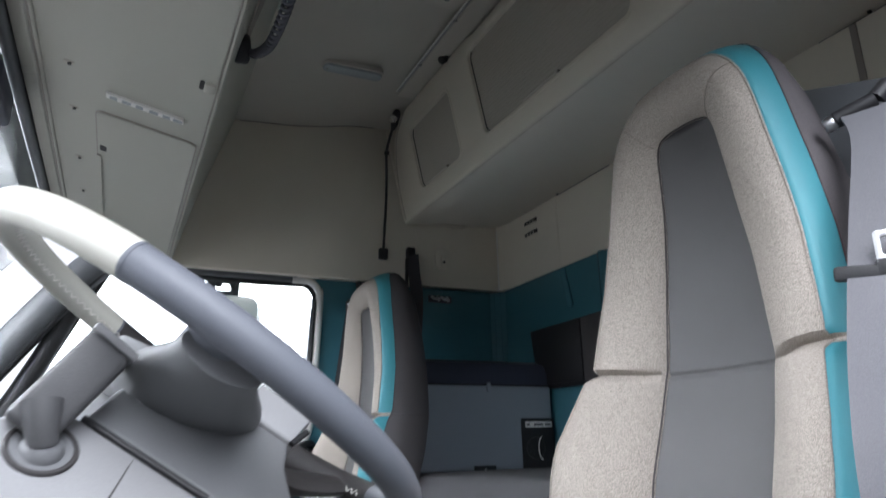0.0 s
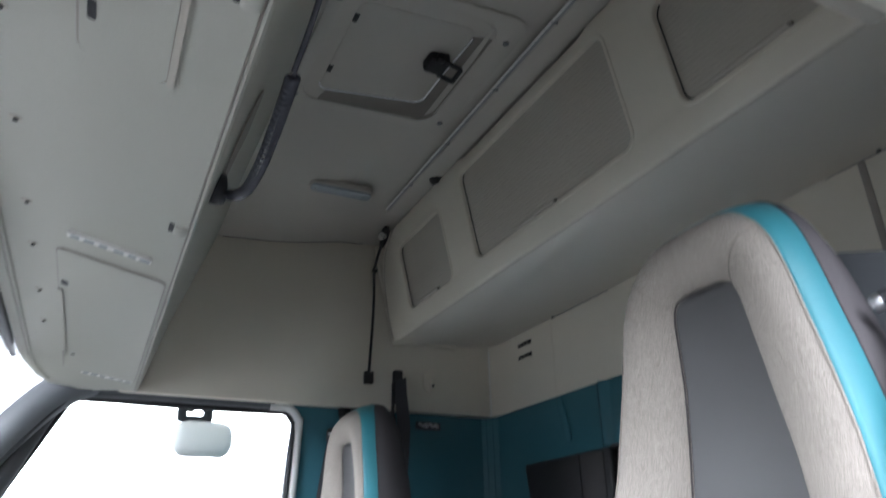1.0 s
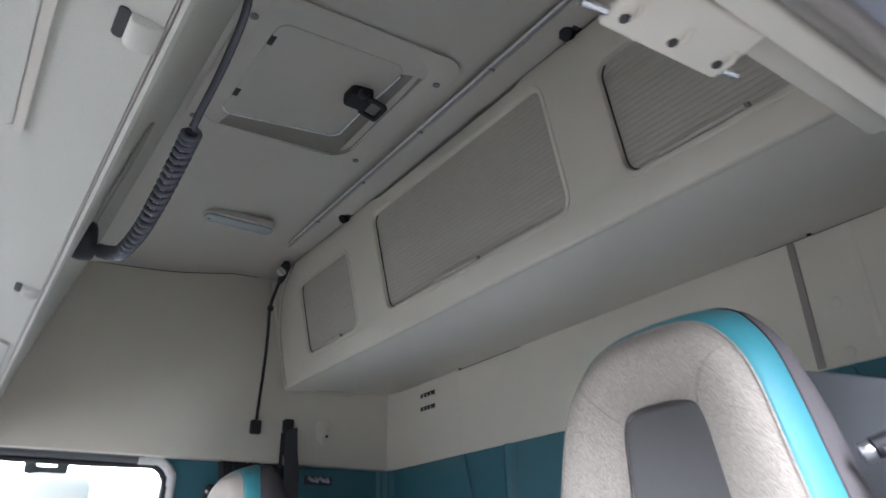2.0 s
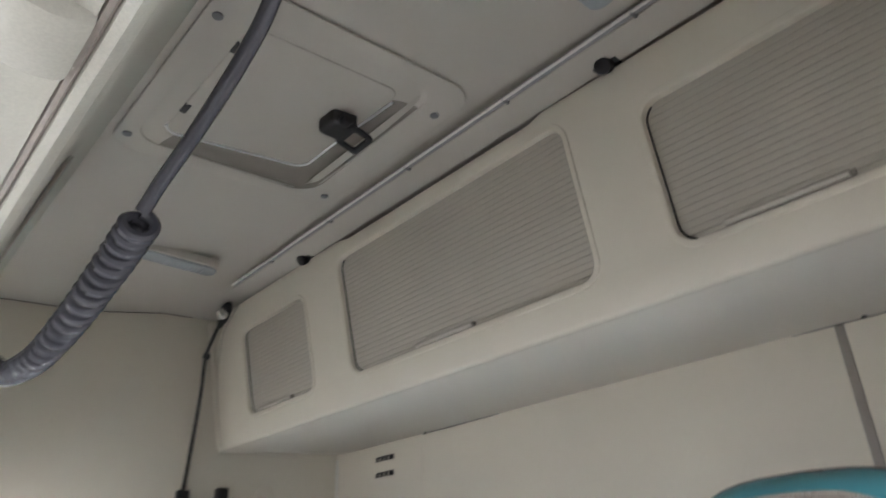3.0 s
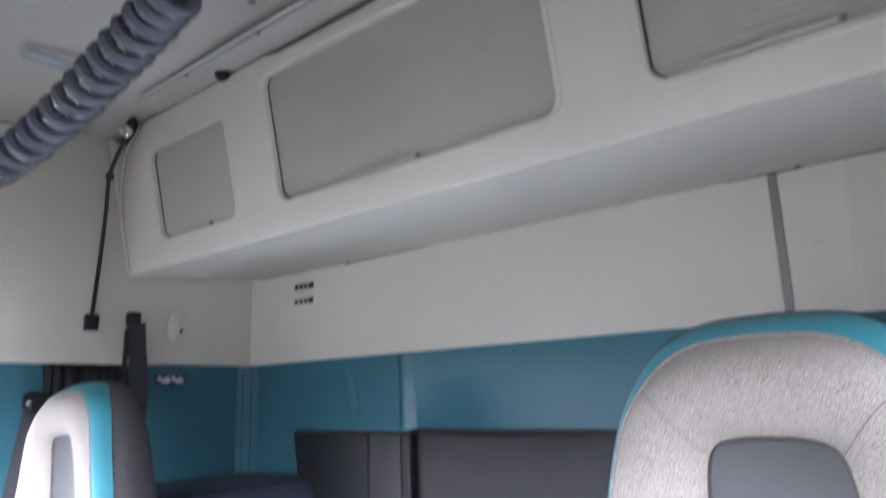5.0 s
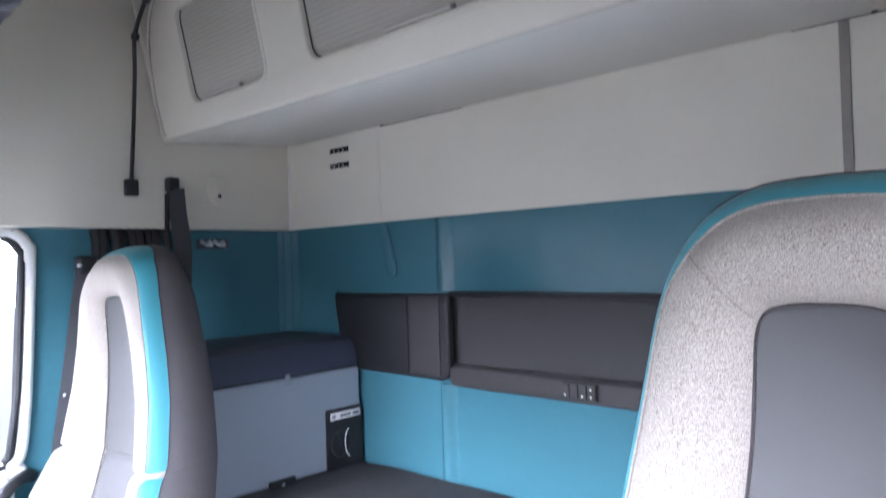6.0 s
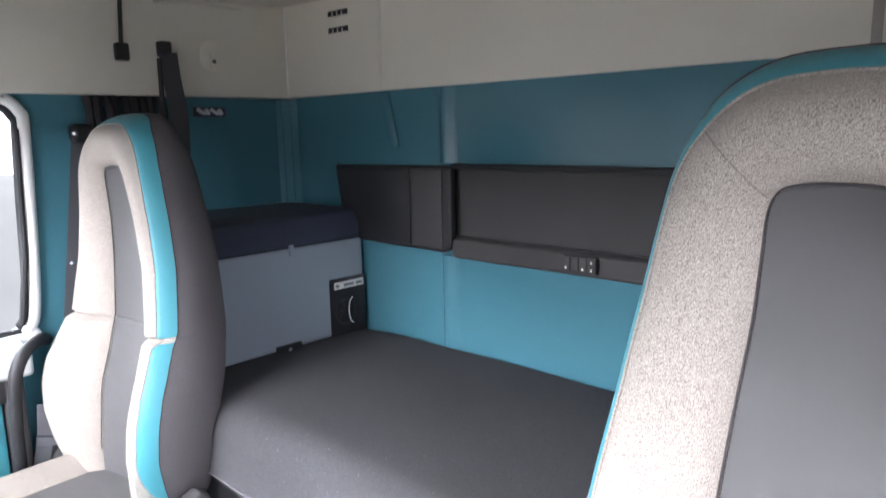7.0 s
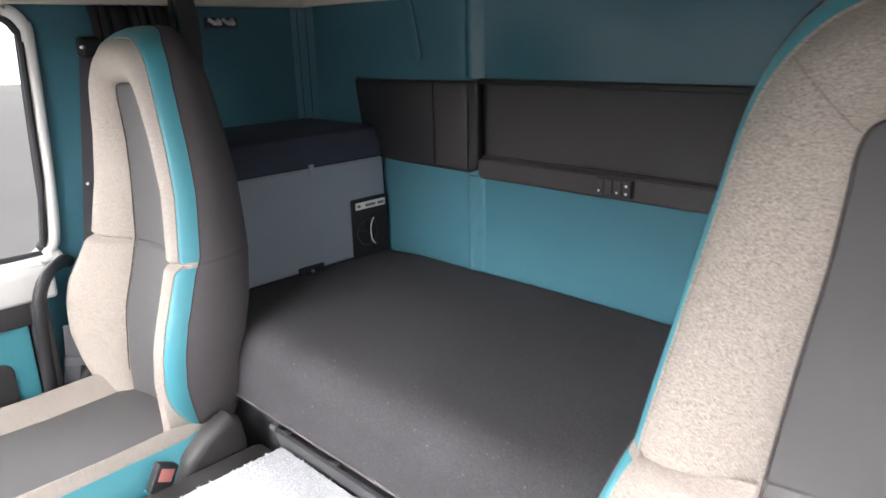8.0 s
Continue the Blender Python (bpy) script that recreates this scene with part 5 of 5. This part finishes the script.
def seat(at, label, near_sign, yaw=0.0, seams=True):
    """A truck seat; at is its middle on the floor, near_sign the side of the aisle, yaw its turn in degrees; seams draws the stitched cloth joints."""
    at = Vector(at)
    st = thing("truck_seat", at, label, "seat", "cab seats")
    put = lambda ring: [at + Vector(p) for p in ring]
    r = [seat_ring(0.0, 0, 0, 0, 0.006), seat_ring(0.04, 0, 0.1, 0, -0.003), seat_ring(0.2, 0, 0.4, 0.14, -0.004), seat_ring(0.45, 0, 0.5, 0.4, -0.006), seat_ring(0.65, 0, 0.36, 0.66, -0.007), seat_ring(0.82, 0, 0.14, 0.89, -0.004), seat_ring(0.905, 0, 0, 1.0, 0.003)]
    backrest = part("backrest", loft([put(q) for q in r], False, False), SEAT_CLOTH, st, "beige melange cloth backrest")
    inner = r[0]
    half = len(inner) // 2
    bm = bmesh.new()
    rows = []
    for i in range(half + 1):
        a, b = Vector(inner[i]), Vector(inner[len(inner) - 1 - i])
        row = []
        for k in range(9):
            t = k / 8
            p = a.lerp(b, t)
            p.x += 0.012 * math.sin(math.pi * t) * min(1.0, (half - i) / 5) - 0.004
            p.x += 0.004 * math.exp(-((p.z - 0.800) / 0.004) ** 2)
            row.append(bm.verts.new(at + p))
        rows.append(row)
    for a, b in zip(rows, rows[1:]):
        for k in range(8):
            if (a[k].co - b[k].co).length > 1e-7 or (a[k + 1].co - b[k + 1].co).length > 1e-7:
                try:
                    bm.faces.new((a[k], a[k + 1], b[k + 1], b[k]))
                except ValueError:
                    pass
    part("centre_panel", bm, SEAT_GREY, backrest, "dark grey leatherette centre panel")
    part("panel_piping", tube(put(seat_ring(0.015, 0, 0.03, 0, 0.001))[4:-4], 0.0013, 6), PIPING, backrest, "dark piping")
    band = [seat_ring(0.905, 0, 0, 1.0, 0.003), seat_ring(0.938, 0, 0, 1.0, 0.004), seat_ring(0.972, 0, 0, 1.0, 0.009), seat_ring(0.993, 0.002, 0, 1.0, 0.018), seat_ring(1.0, 0.005, 0, 1.0, 0.029), seat_ring(1.0, 0.007, 0, 1.0, 0.040)]
    zs = [p[2] for p in band[0]]
    n = len(zs)
    up = [i for i in range(n) if zs[i] > 0.8135]
    for ids in (range(up[0], up[-1] + 1), [i for i in range(n // 2) if zs[i] < 0.8075], [i for i in range(n // 2, n) if zs[i] < 0.8075]):
        ids = list(ids)
        part("side_band", loft([[at + Vector(q[i]) for i in ids] for q in band], False, False, False), TEAL_LEATHER, backrest, "turquoise leatherette band")
    for ids in ([i for i in range(n // 2) if 0.801 < zs[i] < 0.8205], [i for i in range(n // 2, n) if 0.801 < zs[i] < 0.8205]):
        part("band_bridge", loft([[at + Vector(q[i]) - Vector((0.0005, 0, 0)) for i in ids] for q in band], False, False, False), SEAT_CLOTH, backrest)
    shell = [seat_ring(1.0, 0.007, 0, 1.0, 0.040), seat_ring(1.0, 0.009, 0, 1.0, 0.058), seat_ring(1.0, 0.007, 0, 0.8, 0.075), seat_ring(1.0, -0.008, 0, 0.3, 0.108), seat_ring(1.0, -0.035, 0, 0.1, 0.13), seat_ring(0.8, -0.08, 0, 0.0, 0.135)]
    part("back_shell", loft([put(q) for q in shell], False, True), SEAT_SIDE, backrest, "charcoal cloth back shell")
    part("band_stitch", tube(put(seat_ring(1.0, 0.0078, 0, 1.0, 0.0405))[2:-2], 0.0010, 5), STITCH, backrest, "red-brown seam")
    part("front_piping", tube(put(seat_ring(0.905, 0.0, 0, 1.0, 0.002))[2:-2], 0.0019, 6), SEAT_CLOTH, backrest)
    # stitched seams from the panel's upper corners outwards
    rings8 = [seat_ring(m, 0, ks, ke, bk - 0.0015) for m, ks, ke, bk in ((0.04, 0.1, 0, -0.003), (0.2, 0.4, 0.14, -0.004), (0.45, 0.5, 0.4, -0.006), (0.65, 0.36, 0.66, -0.007), (0.82, 0.14, 0.89, -0.004), (0.905, 0, 1.0, 0.003))]
    pick = min(range(n // 2), key=lambda i: abs(rings8[0][i][2] - 1.158))
    for sgn in (1, -1):
        run = []
        for k, q in enumerate(rings8):
            back = 0.28 * k
            i0, mixed = int(back), back - int(back)
            a, b = (q[pick - i0], q[pick - i0 - 1]) if sgn > 0 else (q[n - 1 - pick + i0], q[n - pick + i0])
            run.append(Vector(a).lerp(Vector(b), mixed))
        if seams:
            part("cloth_seam", tube(smooth_path([at + Vector(p) + Vector((0.0014, 0, 0)) for p in run], 4), 0.0006, 5), SEAM, backrest)
    # cushion
    c0 = at + Vector((0, 0.03 * near_sign, 0))
    cushion = part("cushion", loft([[c0 + Vector((x, y, z0 + dz)) for y, dz in ((-0.155, -0.022), (-0.11, -0.022), (0, -0.020), (0.11, -0.022), (0.155, -0.022), (0.155, -0.09), (-0.155, -0.09))] for x, z0 in ((-0.55, 0.40), (-0.53, 0.435), (-0.45, 0.455), (-0.25, 0.448), (-0.05, 0.45), (0.04, 0.46))]), SEAT_GREY, st, "dark grey cushion centre")
    for s in (-1, 1):
        prof = [(0.148, -0.024), (0.162, -0.010), (0.178, 0.012), (0.194, 0.020), (0.208, 0.014), (0.218, -0.002), (0.222, -0.03), (0.148, -0.09)]
        part("cushion_bolster", loft([[c0 + Vector((x, s * y, z0 + dz)) for y, dz in prof] for x, z0 in ((-0.55, 0.395), (-0.53, 0.435), (-0.45, 0.455), (-0.25, 0.45), (-0.10, 0.452), (-0.03, 0.435))]), SEAT_CLOTH, cushion, "beige cloth bolster")
        part("side_panel", loft([[c0 + Vector((x, s * y, z0 + dz)) for y, dz in ((0.214, 0.002), (0.226, -0.006), (0.244, -0.04), (0.250, -0.11), (0.22, -0.115))] for x, z0 in ((-0.54, 0.42), (-0.45, 0.452), (-0.25, 0.45), (0.0, 0.45))]), TEAL_LEATHER, cushion, "turquoise side panel")
        cov = [(-0.175, 0.28), (-0.165, 0.36), (-0.125, 0.43), (-0.07, 0.475), (-0.022, 0.492), (0.004, 0.478), (0.014, 0.41), (-0.01, 0.28)]
        part("hinge_cover", extrude_loop([at + Vector((x, s * 0.252, z)) for x, z in cov], (0, s * 0.055, 0), 0.02, 4), PANEL, st, "charcoal hinge cover")
    s = near_sign
    buck = part("belt_buckle", moved(box(-0.022, 0.022, -0.011, 0.011, -0.03, 0.03, 0.004), Matrix.Translation(at + Vector((-0.19, s * 0.315, 0.435))) @ pose(0, 0, 0, 0, 28, 0)), BLACK, st, "black belt buckle")
    part("button", moved(box(-0.014, 0.014, -0.0125, -0.0105, -0.004, 0.022, 0.001), Matrix.Translation(at + Vector((-0.19, s * 0.315, 0.435))) @ pose(0, 0, 0, 0, 28, 0)), material("red_button", (0.42, 0.16, 0.14), 0.45), buck, "faded red release button")
    part("pedestal", box(at.x - 0.42, at.x - 0.02, at.y - 0.19, at.y + 0.19, 0.002, 0.33 + at.z, 0.02), DARK, st, "charcoal pedestal")
    st.rotation_euler = (0, 0, radians(yaw))
    return st


DS = (0.785, -0.713, 0.012)
PS = (0.768, 0.738, 0.0)
seat(DS, "driver seat in beige cloth with turquoise edge bands", 1)
seat(PS, "passenger seat in beige cloth with turquoise edge bands", -1, 2.5, False)

# driver's belt
db = thing("seat_belt", (0.86, -0.93, 0.3), "grey driver seat belt with black guide and metal tongue", "seat belt")
part("guide", tube([(0.808, -0.905, 1.092), (0.82, -0.925, 1.100), (0.832, -0.945, 1.107)], 0.011, 12), BLACK, db)
part("guide_stub", tube([(0.832, -0.945, 1.107), (0.845, -0.955, 1.124)], 0.012, 12), BLACK, db)
part("guide_end", disc((0.803, -0.893, 1.087), (0.4, -0.8, 0.3), 0.010, 0.014, 14, 0.003), ALU, db)
run = [(0.822, -0.932, 1.10), (0.800, -0.955, 1.045), (0.726, -0.980, 0.92), (0.668, -1.000, 0.82), (0.628, -1.015, 0.74), (0.600, -1.028, 0.65), (0.585, -1.04, 0.45), (0.585, -1.045, 0.25)]
wide_b = Vector((0.564, -0.826, 0.0))
to_door = Vector((-0.826, -0.564, 0.0))
part("webbing", ribbon(smooth_path(run, 5), wide_b, 0.052, 0.003), BELT, db)
for k in (-0.010, 0.011):
    part("weave_line", ribbon(smooth_path([Vector(p) + wide_b * k + to_door * 0.0015 - Vector((0, 0, 0.004)) for p in run], 5), wide_b, 0.003, 0.002), BELT, db)
tongue_at = Vector((0.716, -0.992, 0.862)) + to_door * 0.018
turn_b = Matrix.Translation(tongue_at) @ Matrix(((0.564, 0.826, 0, 0), (-0.826, 0.564, 0, 0), (0, 0, 1, 0), (0, 0, 0, 1)))
part("tongue", moved(box(-0.052, 0.052, -0.006, 0.006, -0.008, 0.008, 0.004), turn_b @ pose(0, 0, 0, 0, 4, 0)), BLACK, db)
part("tongue_head", moved(box(-0.014, 0.02, -0.007, 0.007, -0.004, 0.014, 0.004), turn_b), BLACK, db)
part("tongue_plate", ring_frame(round_rect(-0.012, 0.016, 0.010, 0.043, 0.004), round_rect(-0.006, 0.010, 0.017, 0.036, 0.003), lambda u, v, w: turn_b @ Vector((u, -w, v)), 0.004, 0.001), ALU, db, "silver tongue plate")
part("stop_button", disc(tongue_at + wide_b * 0.0 - Vector((0, 0, 0.022)) - to_door * 0.004, to_door, 0.010, 0.004, 18, 0.0012), ALU, db)
part("stop_ring", disc(tongue_at - Vector((0, 0, 0.022)) + to_door * 0.0005, to_door, 0.005, 0.002, 14, 0.0006), BELT, db)

settle(db, 0.025, -0.016, 0.013)

# ---- outside ----
structure("ground", grid_slab([-400, -30, 30, 400], [-400, -30, 30, 400], lambda x, y: -1.35, 0.02), GROUND, "grey concrete yard", "ground")


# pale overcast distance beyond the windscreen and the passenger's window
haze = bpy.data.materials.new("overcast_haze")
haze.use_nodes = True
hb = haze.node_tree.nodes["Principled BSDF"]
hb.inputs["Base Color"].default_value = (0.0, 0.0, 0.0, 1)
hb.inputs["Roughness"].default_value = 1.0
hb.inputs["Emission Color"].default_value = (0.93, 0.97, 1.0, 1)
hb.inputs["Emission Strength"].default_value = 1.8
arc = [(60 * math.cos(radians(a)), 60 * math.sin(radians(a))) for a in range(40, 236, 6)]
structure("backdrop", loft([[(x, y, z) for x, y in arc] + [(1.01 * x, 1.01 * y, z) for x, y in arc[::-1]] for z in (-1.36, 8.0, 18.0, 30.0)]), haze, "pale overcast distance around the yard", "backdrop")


def tree(x, y, h, seed):
    rg = random.Random(seed)
    t = thing("tree", (x, y, -1.33), "leafy green tree beyond the yard", "tree", "yard trees")
    part("trunk", tube([(x, y, -1.33), (x + 0.1, y, 0.3), (x, y + 0.1, h * 0.55)], [0.22, 0.17, 0.07], 8), BARK, t)
    for k in range(6):
        a = rg.uniform(0, 6.28)
        part("limb", tube([(x, y, h * 0.25 + 0.2 * k), (x + 0.9 * math.cos(a), y + 0.9 * math.sin(a), h * 0.4 + 0.25 * k), (x + 1.7 * math.cos(a), y + 1.7 * math.sin(a), h * 0.55 + 0.25 * k)], [0.08, 0.05, 0.02], 6), BARK, t)
    vs, fs = [], []
    clumps = [(x + rg.gauss(0, 1.1), y + rg.gauss(0, 1.1), h * 0.55 + rg.gauss(0, 0.17) * h, rg.uniform(0.4, 0.9)) for _ in range(26)]
    for cx, cy, cz, cr in clumps:
        for _ in range(110):
            p = Vector((rg.gauss(0, 1), rg.gauss(0, 1), rg.gauss(0, 0.8))).normalized() * cr * rg.random() ** 0.4
            u = Vector((rg.gauss(0, 1), rg.gauss(0, 1), rg.gauss(0, 1))).normalized() * 0.09
            w = u.orthogonal().normalized() * 0.05
            c = Vector((cx, cy, cz)) + p - Vector((x, y, -1.33))
            k = len(vs)
            vs += [tuple(c - u), tuple(c + w), tuple(c + u), tuple(c - w)]
            fs.append((k, k + 1, k + 2, k + 3))
    me = bpy.data.meshes.new("crown")
    me.from_pydata(vs, [], fs)
    me.materials.append(LEAF)
    c = new("crown", me)
    c.parent = t


for i, (x, y, h) in enumerate(((-7.5, 2.2, 4.5), (-9.0, 5.0, 5.5), (-6.5, 8.0, 5.0), (-10.5, -1.5, 5.5))):
    tree(x, y, h, 20 + i)
